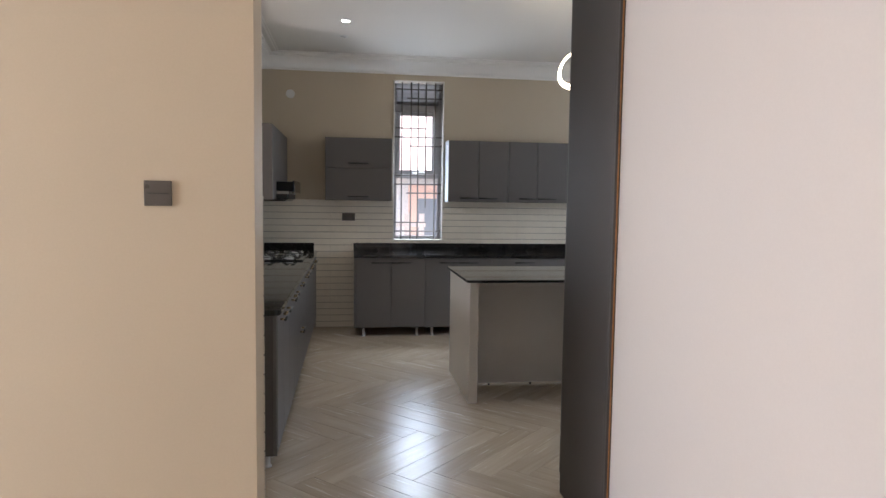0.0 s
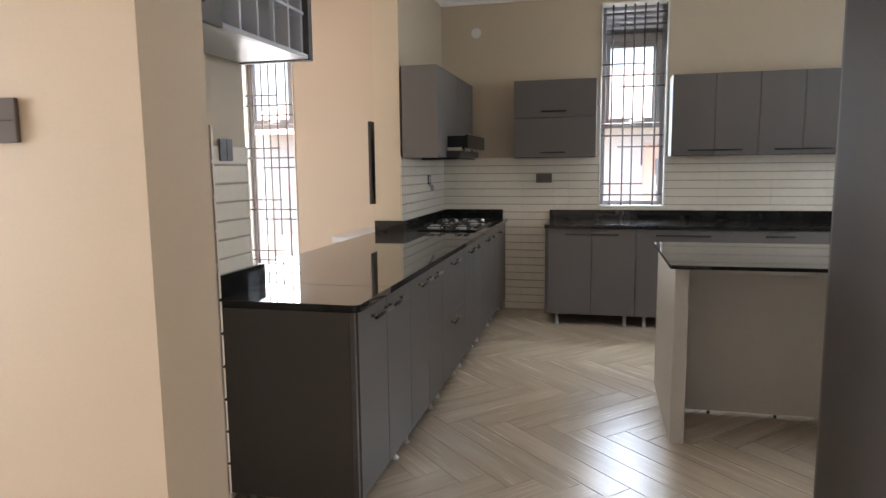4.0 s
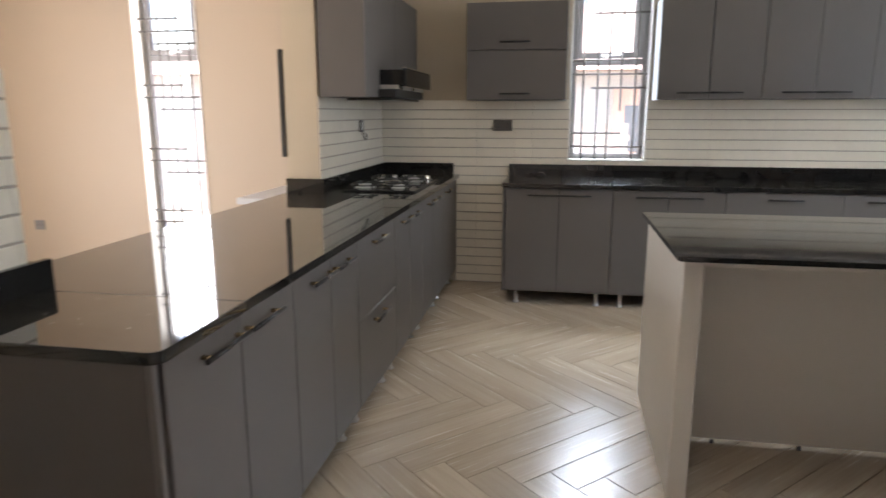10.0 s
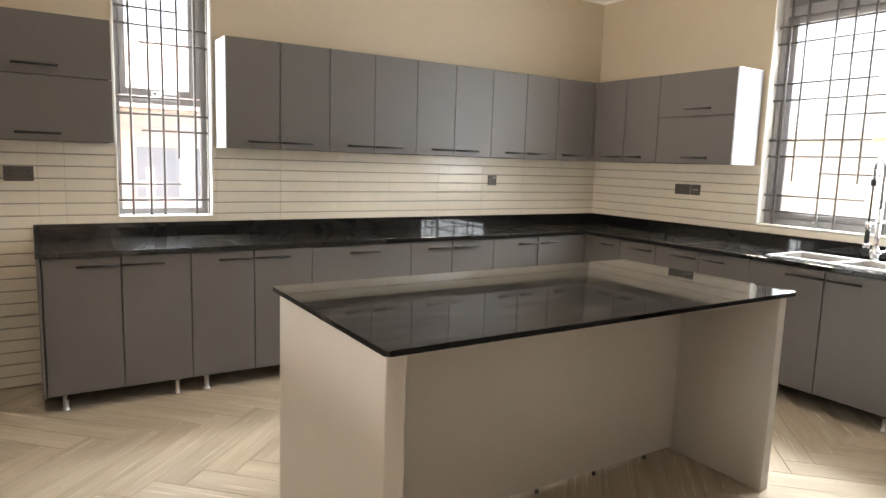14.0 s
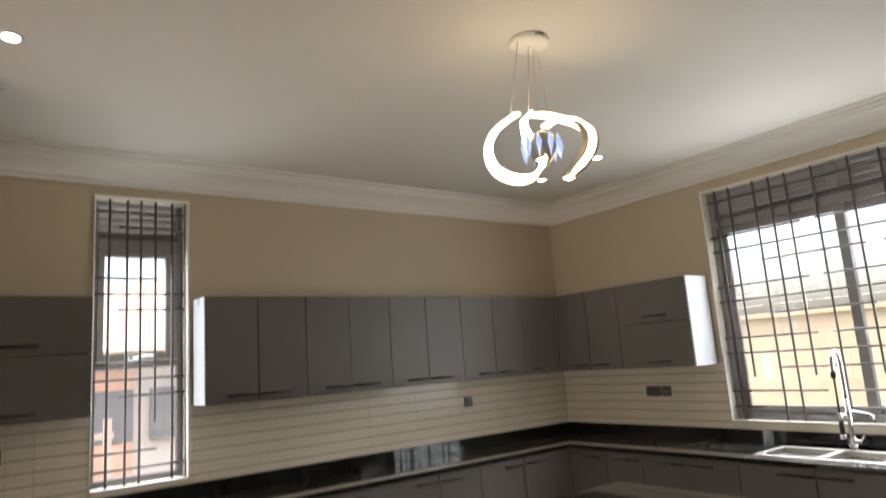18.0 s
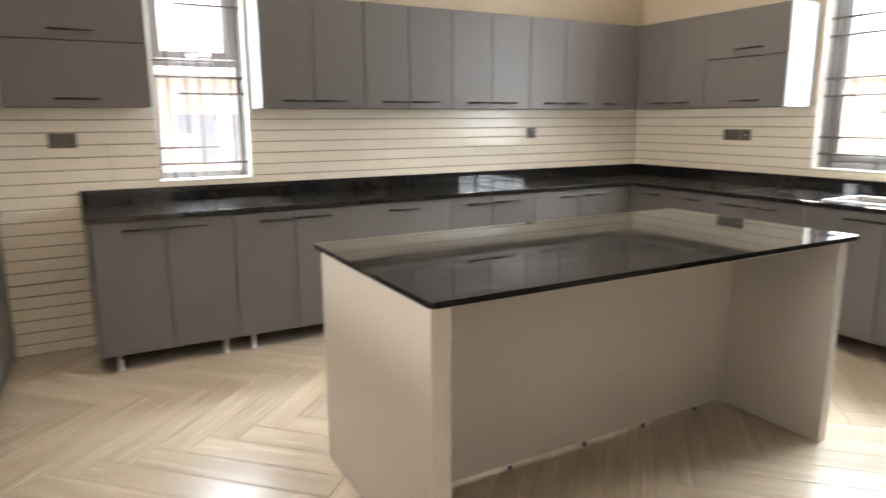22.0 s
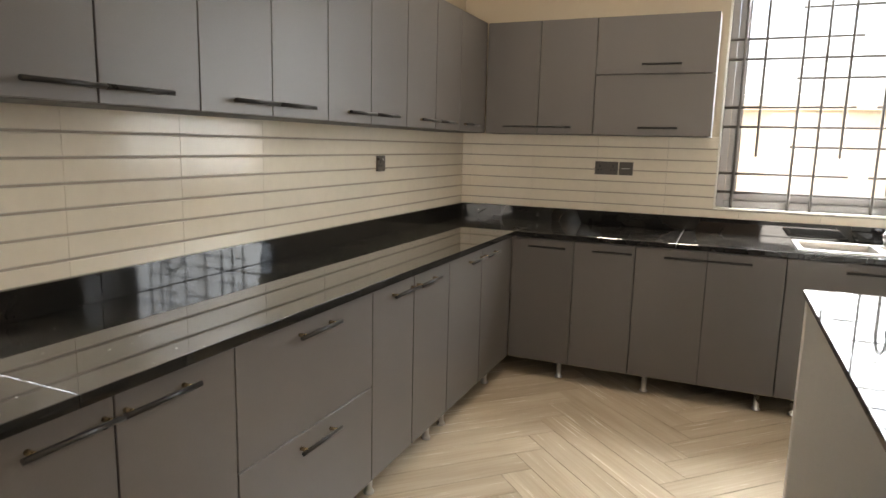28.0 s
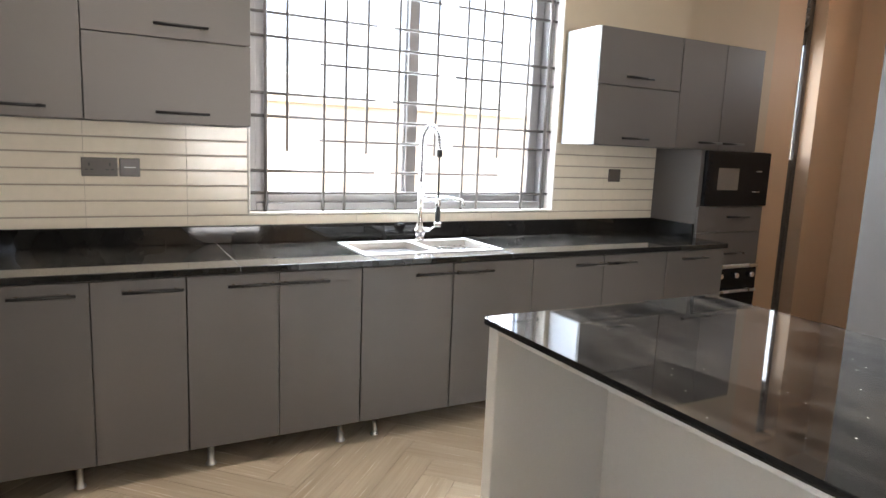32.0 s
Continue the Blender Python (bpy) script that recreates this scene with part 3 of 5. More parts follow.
def tall_window(name, x0, x1, z0, z1, y, ups, flats, low):
    """A narrow window: louvred vent, top-hung sash with a stay, fixed pane below, burglar bars inside."""
    t = thing(name, ((x0 + x1) / 2, y, z0), "narrow grey aluminium window with louvre vent and dark burglar bars", "window", "", "structure")
    vent, head, tra, sash0 = z1 - 0.25, z1 - 0.375, z1 - 1.115, z1 - 1.02
    framing(t, "window_frame", (x0, x0 + 0.035, y, y + 0.06, z0, z1))
    framing(t, "window_frame", (x1 - 0.035, x1, y, y + 0.06, z0, z1))
    framing(t, "window_frame", (x0 + 0.035, x1 - 0.035, y, y + 0.06, z0, z0 + 0.04))
    framing(t, "window_frame", (x0 + 0.035, x1 - 0.035, y, y + 0.06, head + 0.045, vent))
    framing(t, "transom", (x0 + 0.035, x1 - 0.035, y, y + 0.06, tra, sash0 - 0.05))
    s = framing(t, "sash", (x0 + 0.036, x0 + 0.075, y - 0.012, y + 0.045, sash0 - 0.045, head + 0.04))
    framing(t, "sash", (x1 - 0.11, x1 - 0.036, y - 0.012, y + 0.045, sash0 - 0.045, head + 0.04))
    framing(t, "sash", (x0 + 0.075, x1 - 0.11, y - 0.012, y + 0.045, head, head + 0.04))
    framing(t, "sash", (x0 + 0.075, x1 - 0.11, y - 0.012, y + 0.045, sash0 - 0.045, sash0))
    pane(t, (x0 + 0.07, x1 - 0.10, y + 0.015, y + 0.02, sash0 - 0.005, head + 0.005))
    pane(t, (x0 + 0.03, x1 - 0.03, y + 0.03, y + 0.035, z0 + 0.035, tra + 0.005))
    louvre(t, "x", y + 0.03, x0 + 0.035, x1 - 0.035, vent, z1, 5)
    bm = bmesh.new()
    c = (x0 + x1) / 2 - 0.03
    soft_box(bm, c - 0.03, c + 0.03, y - 0.03, y - 0.012, sash0 - 0.04, sash0 - 0.02, r=0.004)
    tube(bm, [(c, y - 0.03, sash0 - 0.03), (c + 0.02, y - 0.05, sash0 - 0.028), (c + 0.07, y - 0.055, sash0 - 0.02), (c + 0.12, y - 0.05, sash0 - 0.022)], 0.007, 8)
    part("stay_handle", bm, M_STEEL, t, "pale metal window stay")
    bars(t, "x", "x", y - 0.075, ups, flats)
    return t


def n_bars(x0, x1, z0, z1, shift):
    ups = [(x0 + a, z0 + 0.012, z1 - 0.012) for a in (0.091, 0.199, 0.283, 0.482, 0.57)]
    ups += [(x0 + 0.375, z0 + 0.385, z1 - 0.012)]
    flats = []
    for i in range(5):
        for z, a, b in ((z0 + 0.11, 0.0, x1 - x0), (z0 + 0.214, 0.0, 0.39), (z0 + 0.561, 0.15, x1 - x0)):
            zz = z + 0.555 * i
            if zz < z1 - 0.03:
                flats.append((x0 + a, x0 + b, zz))
    return ups, flats


u, f = n_bars(WIN_N[0] + 0.012, WIN_N[1] - 0.012, WIN_N[2], WIN_N[3], 0)
tall_window("window_1", WIN_N[0] + 0.013, WIN_N[1] - 0.013, WIN_N[2] + 0.013, WIN_N[3] - 0.013, 7.50, u, f, 1.77)
u, f = n_bars(WIN_D[0] + 0.012, WIN_D[1] - 0.012, WIN_D[2], WIN_D[3], 0)
tall_window("window_3", WIN_D[0] + 0.013, WIN_D[1] - 0.013, WIN_D[2] + 0.013, WIN_D[3] - 0.013, 7.50, u, f, 1.77)

# wide window over the sink
y0, y1, z0, z1 = WIN_E[0] + 0.013, WIN_E[1] - 0.013, WIN_E[2] + 0.013, WIN_E[3] - 0.013
t = thing("window_2", (5.03, (y0 + y1) / 2, z0), "wide grey aluminium sliding window with louvre vent and dark burglar bars", "window", "", "structure")
X = 4.975
framing(t, "window_frame", (X, X + 0.115, y0, y0 + 0.045, z0, z1))
framing(t, "window_frame", (X, X + 0.115, y1 - 0.045, y1, z0, z1))
framing(t, "window_frame", (X, X + 0.115, y0 + 0.045, y1 - 0.045, z0, z0 + 0.045))
framing(t, "window_frame", (X, X + 0.115, y0 + 0.045, y1 - 0.045, 2.56, 2.63))
for a, b, dx in ((4.66, y1 - 0.046, 0.02), (y0 + 0.046, 4.73, 0.06)):
    q = X + dx
    framing(t, "sliding_sash", (q, q + 0.028, a, a + 0.065, z0 + 0.046, 2.559))
    framing(t, "sliding_sash", (q, q + 0.028, b - 0.065, b, z0 + 0.046, 2.559))
    framing(t, "sliding_sash", (q, q + 0.028, a + 0.065, b - 0.065, z0 + 0.046, z0 + 0.105))
    framing(t, "sliding_sash", (q, q + 0.028, a + 0.065, b - 0.065, 2.51, 2.559))
    pane(t, (q + 0.012, q + 0.017, a + 0.06, b - 0.06, z0 + 0.1, 2.515))
louvre(t, "y", X + 0.03, y0 + 0.045, y1 - 0.045, 2.63, z1, 5)
framing(t, "vent_mullion", (X + 0.004, X + 0.1, 4.66, 4.73, 2.63, z1))
ups = [(v, z0 + 0.0, z1) for v in (5.559, 5.243, 5.121, 4.807, 4.368, 4.259, 3.923, 3.765)] + [(v, 1.38, z1) for v in (5.444, 4.997, 4.564, 4.126)]
flats = []
for i in range(5):
    zz = 1.156 + 0.405 * i
    flats.append((y0, y1, zz))
    if i < 4:
        flats += [(4.94, y1, zz + 0.118), (4.105, 4.84, zz + 0.118), (4.54, 5.265, zz + 0.288), (y0, 4.435, zz + 0.288)]
bars(t, "y", "y", 4.945, ups, flats)

# slim dark door light in the passage
t = thing("door_1", (5.05, 1.17, 0), "slim dark back door with a narrow glazed light", "door", "", "structure")
board("door_frame", (5.03, 5.09, SLIT[0] + 0.002, SLIT[0] + 0.05, 0.0, 2.88), M_BAR, t)
board("door_frame", (5.03, 5.09, SLIT[1] - 0.05, SLIT[1] - 0.002, 0.0, 2.88), M_BAR, t)
board("lower_panel", (5.04, 5.08, SLIT[0] + 0.051, SLIT[1] - 0.051, 0.0, 1.45), M_BAR, t)
board("head_rail", (5.04, 5.08, SLIT[0] + 0.051, SLIT[1] - 0.051, 2.40, 2.50), M_BAR, t)
pane(t, (5.058, 5.064, SLIT[0] + 0.051, SLIT[1] - 0.051, 1.451, 2.40))
louvre(t, "y", 5.06, SLIT[0] + 0.051, SLIT[1] - 0.051, 2.5, 2.88, 6)
bm = bmesh.new()
rod(bm, (5.0, 1.27, 0.98), (5.04, 1.27, 0.98), 0.02, 14)
part("knob", bm, M_STEEL, t, "small metal door knob")

# ---- worktops ----
def slab_part(t, name, bm):
    """Granite: dust lies on the flat of a slab, its edges and the upstands are clean."""
    bm.normal_update()
    for f in bm.faces:
        f.material_index = 0 if f.normal.z > 0.7 and name != "upstand" else 1
    return part(name, bm, [M_GRANI if name == "worktop" else M_GRAN, M_GRANU], t)


def stone(t, name, ext, r=0.003):
    bm = bmesh.new()
    soft_box(bm, *ext, r=r, seg=3)
    return slab_part(t, name, bm)


def round_stone(t, name, ext, radii, r=0.006):
    """A slab whose upright corners are rounded: radii at (x0, y0), (x1, y0), (x1, y1), (x0, y1)."""
    x0, x1, y0, y1, z0, z1 = ext
    outline = []
    for (cx, cy, sx, sy, a0), q in zip(((x0, y0, 1, 1, 180), (x1, y0, -1, 1, 270), (x1, y1, -1, -1, 0), (x0, y1, 1, -1, 90)), radii):
        for k in range(7 if q else 1):
            a = radians(a0 + 15 * k)
            outline.append((cx + sx * q + q * math.cos(a), cy + sy * q + q * math.sin(a)))
    bm = bmesh.new()
    lo = [bm.verts.new((x, y, z0)) for x, y in outline]
    hi = [bm.verts.new((x, y, z1)) for x, y in outline]
    faces = [bm.faces.new(lo[::-1]), bm.faces.new(hi)]
    for i in range(len(lo)):
        bm.faces.new((lo[i - 1], lo[i], hi[i], hi[i - 1])).smooth = True
    rims = [e for f in faces for e in f.edges]
    bmesh.ops.bevel(bm, geom=rims, offset=r, segments=3, affect="EDGES", profile=0.5)
    return slab_part(t, name, bm)


TOP, UND = 0.903, 0.873
t = thing("worktop", (2.5, 7.06, UND), "polished black granite worktop along the window wall", "worktop")
stone(t, "slab", (0.263, 1.3185, 6.742, 7.369, UND, TOP), 0.0015)
stone(t, "slab", (1.3205, 4.899, 6.742, 7.369, UND, TOP), 0.0015)
stone(t, "upstand", (0.263, 1.86, 7.346, 7.3685, TOP + 0.0005, 0.994), 0.002)
stone(t, "upstand", (1.8615, 4.8755, 7.346, 7.3685, TOP + 0.0005, 0.994), 0.002)
bm = bmesh.new()
box(bm, 1.3186, 1.3204, 6.75, 7.345, UND + 0.01, TOP - 0.001)
part("joint", bm, M_SOCKET, t, "thin grey joint between slabs")
SINK = (4.335, 4.765, 4.43, 5.22)
t = thing("worktop", (4.55, 4.8, UND), "polished black granite worktop under the wide window", "worktop")
stone(t, "slab", (4.218, 4.899, 5.822, 6.7405, UND, TOP))
stone(t, "slab", (4.218, 4.899, SINK[3] - 0.02, 5.8195, UND, TOP), 0.003)
stone(t, "slab", (4.218, SINK[0] + 0.02, SINK[2] + 0.02, SINK[3] - 0.0205, UND, TOP), 0.003)
stone(t, "slab", (SINK[1] - 0.02, 4.899, SINK[2] + 0.02, SINK[3] - 0.0205, UND, TOP), 0.003)
stone(t, "slab", (4.218, 4.899, 2.812, SINK[2] + 0.0195, UND, TOP), 0.003)
stone(t, "upstand", (4.876, 4.8985, 2.836, 7.3685, TOP + 0.0005, 0.994), 0.002)
stone(t, "upstand", (4.50, 4.8985, 2.812, 2.835, TOP + 0.0005, 0.994), 0.002)
bm = bmesh.new()
box(bm, 4.225, 4.875, 5.8196, 5.8219, UND + 0.01, TOP - 0.001)
part("joint", bm, M_ALU, t, "thin pale joint between slabs")
t = thing("worktop", (-0.5, 5.2, UND), "polished black granite breakfast counter and cooker worktop", "worktop")
stone(t, "slab", (-1.03, -0.148, 3.652, 5.934, UND, TOP))
round_stone(t, "slab", (-0.789, -0.148, 3.262, 3.6515, UND, TOP), (0, 0.03, 0, 0), 0.003)
stone(t, "slab", (-0.789, -0.148, 5.9345, 7.369, UND, TOP), 0.003)
stone(t, "upstand", (-0.7885, -0.766, 3.285, 3.70, TOP + 0.0005, 0.985), 0.002)
stone(t, "upstand", (-0.7885, -0.766, 5.935, 7.3455, TOP + 0.0005, 0.994), 0.002)
stone(t, "upstand", (-1.015, -0.766, 5.912, 5.9345, TOP + 0.0005, 0.994), 0.002)
stone(t, "upstand", (-0.7885, -0.191, 7.346, 7.3685, TOP + 0.0005, 0.994), 0.002)

# ---- base cabinets ----
Z0, Z1, HZ = 0.108, 0.868, 0.82
H = 0.11


def pair(a, m, b):
    return [(a, m, Z0, Z1, m - H, HZ), (m, b, Z0, Z1, m + H, HZ)]


gN, gE, gW = "base cabinets under the window wall", "base cabinets under the wide window", "base cabinets of the breakfast counter"
lab = "taupe-grey laminate base cabinet on chrome legs, two doors"
base_unit(NORTH, 0.285, 1.04, 0.605, pair(0.29, 0.669, 1.04), lab, gN, (0.374, 0.961))
base_unit(NORTH, 1.04, 1.79, 0.605, pair(1.04, 1.415, 1.79), lab, gN, (1.13, 1.70))
base_unit(NORTH, 1.79, 2.53, 0.605, [(1.79, 2.53, Z0, 0.497, 2.16, 0.447), (1.79, 2.53, 0.497, Z1, 2.16, HZ)], "taupe-grey laminate base cabinet with two deep drawers", gN, (1.88, 2.44))
base_unit(NORTH, 2.53, 3.26, 0.605, pair(2.53, 2.88, 3.26), lab, gN, (2.62, 3.17))
base_unit(NORTH, 3.26, 4.238, 0.605, pair(3.26, 3.71, 4.239), lab, gN, (3.35, 4.0))
base_unit(EAST, 6.035, 6.74, 0.66, [(6.385, 6.764, Z0, Z1, 6.54, HZ), (6.035, 6.385, Z0, Z1, 6.16, HZ)], lab, gE, (6.45,))
base_unit(EAST, 5.27, 6.035, 0.66, pair(5.27, 5.655, 6.035), lab, gE, (5.941, 5.342))
base_unit(EAST, 4.30, 5.27, 0.66, pair(4.30, 4.785, 5.27), "taupe-grey laminate sink cabinet on chrome legs", gE, (5.165, 4.4))
base_unit(EAST, 3.32, 4.30, 0.66, pair(3.32, 3.81, 4.30), lab, gE)
base_unit(EAST, 2.815, 3.32, 0.66, [(2.815, 3.32, Z0, Z1, 3.1, HZ)], "taupe-grey laminate base cabinet with one door", gE)
base_unit(WEST, 3.282, 4.0, 0.625, pair(3.298, 3.645, 4.0), lab, gW)
base_unit(WEST, 4.0, 4.67, 0.625, pair(4.0, 4.345, 4.67), lab, gW)
base_unit(WEST, 4.67, 5.31, 0.625, [(4.67, 5.31, Z0, 0.502, 4.98, 0.452), (4.67, 5.31, 0.502, Z1, 4.98, HZ)], "taupe-grey laminate base cabinet with two deep drawers", gW)
base_unit(WEST, 5.31, 6.0, 0.625, pair(5.31, 5.645, 6.0), lab, gW)
base_unit(WEST, 6.0, 6.7, 0.625, pair(6.0, 6.35, 6.7), lab, gW)
base_unit(WEST, 6.7, 7.355, 0.625, [(6.7, 7.34, Z0, Z1, 6.9, HZ)], "taupe-grey laminate base cabinet with one door", gW)
t = thing("end_panel", (-0.47, 3.275, 0.1), "dark grey board closing the end of the breakfast counter", "panel")
board("panel", (-0.788, -0.1845, 3.264, 3.281, 0.1, 0.8725), M_DARKP, t)
board("edge_strip", (-0.184, -0.166, 3.263, 3.281, 0.1, 0.8725), M_DOOR, t, 0.001, "lighter grey edge strip")
t = thing("end_panel", (0.276, 7.07, 0.1), "grey board closing the end of the cabinet run", "panel")
board("panel", (0.268, 0.2845, 6.766, 7.358, 0.1, 0.8725), M_DOOR, t)
bm = bmesh.new()
box(bm, -1.0, -0.79, 3.66, 5.93, 0, UND)
solid("counter_plinth", bm, M_WALL, (-0.9, 4.8, 0), "beige plastered half wall under the breakfast counter", "half wall", "", "structure")

# ---- wall cabinets ----
U0, U1, UM, UH = 1.49, 2.19, 1.85, 1.535
gU = "taupe wall cabinets"


def upair(a, m, b):
    return [(a, m, U0, U1, m - H, UH), (m, b, U0, U1, m + H, UH)]


lab = "taupe-grey laminate wall cabinet with two doors"
wall_unit(NORTH, 1.333, 2.04, 0.278, U0, U1, upair(1.333, 1.686, 2.04), "taupe-grey wall cabinet with a white side beside the window", gU, "lo")
wall_unit(NORTH, 2.04, 2.735, 0.278, U0, U1, upair(2.04, 2.385, 2.735), lab, gU)
wall_unit(NORTH, 2.735, 3.437, 0.278, U0, U1, upair(2.735, 3.08, 3.437), lab, gU)
wall_unit(NORTH, 3.437, 4.14, 0.278, U0, U1, upair(3.437, 3.79, 4.14), lab, gU)
wall_unit(NORTH, 4.14, 4.582, 0.278, U0, U1, [(4.14, 4.582, U0, U1, 4.30, UH)], "taupe-grey corner wall cabinet with one door", gU)
wall_unit(EAST, 6.385, 7.09, 0.315, U0, U1, upair(6.385, 6.735, 7.09), lab, gU)
wall_unit(EAST, 5.702, 6.385, 0.315, U0, U1, [(5.702, 6.385, U0, UM, 6.0, UH), (5.702, 6.385, UM, U1, 6.0, 1.905)], "taupe-grey wall cabinet with two lift-up flaps and a white side", gU, "lo")
wall_unit(NORTH, -0.055, 0.69, 0.278, U0, U1, [(-0.055, 0.69, U0, UM, 0.31, UH), (-0.055, 0.69, UM, U1, 0.31, 1.905)], "taupe-grey wall cabinet with two lift-up flaps beside the window", gU, "hi")
wall_unit(EAST, 2.985, 3.672, 0.33, U0, U1, [(2.985, 3.672, U0, UM, 3.36, UH), (2.985, 3.672, UM, U1, 3.36, 1.905)], "taupe-grey wall cabinet with two lift-up flaps and a white side", gU, "hi")
wall_unit(EAST, 2.19, 2.985, 0.33, U0, U1, upair(2.19, 2.575, 2.985), lab, gU)
t = wall_unit(WEST, 5.936, 7.355, 0.30, U0, U1, [(5.955, 6.66, U0, U1, None, 0), (6.66, 7.355, U0, U1, None, 0)], "taupe-grey wall cabinet housing the cooker hood", gU)
board("side_panel", (-0.778, -0.491, 5.932, 5.9525, U0 - 0.002, U1), M_DOOR, t, 0.001)

# cooker hood under that cabinet
t = thing("cooker_hood", (-0.45, 6.6, 1.50), "slim black and steel pull-out cooker hood", "cooker hood")
bm = bmesh.new()
soft_box(bm, -0.70, -0.40, 6.20, 7.0, 1.474, 1.489, r=0.004)
part("base_plate", bm, M_BGLASS, t)
bm = bmesh.new()
soft_box(bm, -0.4888, -0.338, 6.24, 7.02, 1.572, 1.665, r=0.004)
part("drawer", bm, M_BGLASS, t, "glossy black pull-out hood drawer")
bm = bmesh.new()
soft_box(bm, -0.3375, -0.318, 6.232, 7.028, 1.562, 1.672, r=0.004)
part("front", bm, M_BGLASS, t, "black glass hood front")
for z in (1.5555, 1.6725):
    bm = bmesh.new()
    soft_box(bm, -0.3385, -0.315, 6.23, 7.03, z, z + 0.006, r=0.001, seg=1)
    part("edge_strip", bm, M_CHROME, t, "thin chrome edge strip")
bm = bmesh.new()
soft_box(bm, -0.4888, -0.37, 6.245, 7.015, 1.545, 1.5715, r=0.003)
part("runner", bm, M_STEEL, t, "steel drawer runner")
bm = bmesh.new()
soft_box(bm, -0.4885, -0.375, 6.2, 7.03, 1.492, 1.5445, r=0.008)
part("lamp_panel", bm, M_HOLE, t)

# shelf unit over the tiled return: lift-up door and bottle rack
t = thing("wall_cabinet", (-0.63, 2.95, 1.865), "white wall cabinet with taupe lift-up door and open bottle rack", "cabinet", gU)
B0, B1 = 1.865, 2.225
board("bottom_panel", (-0.79, -0.49, 2.31, 3.60, B0, B0 + 0.018), M_WHITEB, t)
board("top_panel", (-0.79, -0.49, 2.31, 3.60, B1 - 0.018, B1), M_WHITEB, t)
board("back_panel", (-0.79, -0.78, 2.31, 3.60, B0 + 0.0185, B1 - 0.0185), M_WHITEB, t)
d = board("door", (-0.489, -0.47, 2.32, 2.968, B0, B1), M_DOOR, t)
handle(WEST, 2.71, 0.32, B0 + 0.05, d)
board("divider", (-0.779, -0.49, 2.95, 2.968, B0 + 0.0185, B1 - 0.0185), M_WHITEB, t)
for v in (3.085, 3.205, 3.325, 3.445):
    board("rack_upright", (-0.779, -0.475, v - 0.006, v + 0.006, B0 + 0.0185, B1 - 0.0185), M_WHITEB, t)
for a, b in ((2.969, 3.0785), (3.0915, 3.1985), (3.2115, 3.3185), (3.3315, 3.4385), (3.4515, 3.582)):
    board("rack_shelf", (-0.779, -0.475, a, b, 2.038, 2.05), M_WHITEB, t)
board("rack_lip", (-0.489, -0.47, 2.969, 3.60, B0, B0 + 0.018), M_WHITEB, t)
board("end_panel", (-0.779, -0.49, 3.5825, 3.60, B0 + 0.0185, B1 - 0.0185), M_WHITEB, t)
board("end_board", (-0.79, -0.465, 3.601, 3.638, B0 - 0.004, B1 + 0.004), M_DARKP, t)

# ---- island ----
t = thing("kitchen_island", (2.08, 4.83, 0), "off-white island with a polished black granite top", "kitchen island")
round_stone(t, "worktop", (1.065, 3.088, 4.315, 5.315, 0.909, 0.928), (0.015, 0.015, 0.015, 0.015), 0.003)
board("end_panel", (1.094, 1.162, 4.372, 5.306, 0.0, 0.9085), M_ISL, t, 0.003)
board("end_panel", (3.012, 3.062, 4.345, 5.306, 0.0, 0.9085), M_ISL, t, 0.003)
board("back_panel", (1.1625, 3.0115, 4.84, 4.86, 0.018, 0.9085), M_ISL, t, 0.002)
board("rail", (1.1625, 3.0115, 4.40, 4.418, 0.876, 0.9085), M_ISL, t, 0.002)
board("rail", (1.1625, 3.0115, 5.284, 5.302, 0.89, 0.9085), M_ISL, t, 0.002)
for v in (1.35, 1.7, 2.1, 2.45, 2.8):
    bm = bmesh.new()
    soft_box(bm, v - 0.008, v + 0.008, 4.828, 4.8395, 0.0, 0.018, r=0.002)
    part("spacer", bm, M_CARC, t, "small dark spacer")

# ---- sink and tap ----
t = thing("sink", (4.55, 4.83, TOP), "stainless steel sink with one bowl and a drainer rack", "sink")
bm = bmesh.new()
x0, x1, y0, y1 = SINK
zt = TOP + 0.006
bowls = [(x0 + 0.035, x1 - 0.055, 4.835, y1 - 0.03, 0.74), (x0 + 0.035, x1 - 0.055, y0 + 0.03, 4.79, 0.82)]
for e in ((x0, x1, y0, y0 + 0.03), (x0, x1, y1 - 0.03, y1), (x0, x0 + 0.035, y0 + 0.03, y1 - 0.03), (x1 - 0.055, x1, y0 + 0.03, y1 - 0.03), (x0 + 0.035, x1 - 0.055, 4.79, 4.835)):
    soft_box(bm, *e, TOP - 0.001, zt, r=0.0025, seg=2)
part("rim", bm, M_SINK, t)
for a, b, c, d, z in bowls:
    bm = bmesh.new()
    k = 0.012
    lo = [bm.verts.new(p) for p in ((a + 0.03, c + 0.03, z), (b - 0.03, c + 0.03, z), (b - 0.03, d - 0.03, z), (a + 0.03, d - 0.03, z))]
    mid = [bm.verts.new(p) for p in ((a + k, c + k, z + 0.02), (b - k, c + k, z + 0.02), (b - k, d - k, z + 0.02), (a + k, d - k, z + 0.02))]
    hi = [bm.verts.new(p) for p in ((a, c, zt - 0.002), (b, c, zt - 0.002), (b, d, zt - 0.002), (a, d, zt - 0.002))]
    bm.faces.new(lo)
    for p, q in ((lo, mid), (mid, hi)):
        for i in range(4):
            bm.faces.new((p[i], p[(i + 1) % 4], q[(i + 1) % 4], q[i]))
    part("bowl", bm, M_SINK, t)
bm = bmesh.new()
a, b, c, d, z = bowls[1]
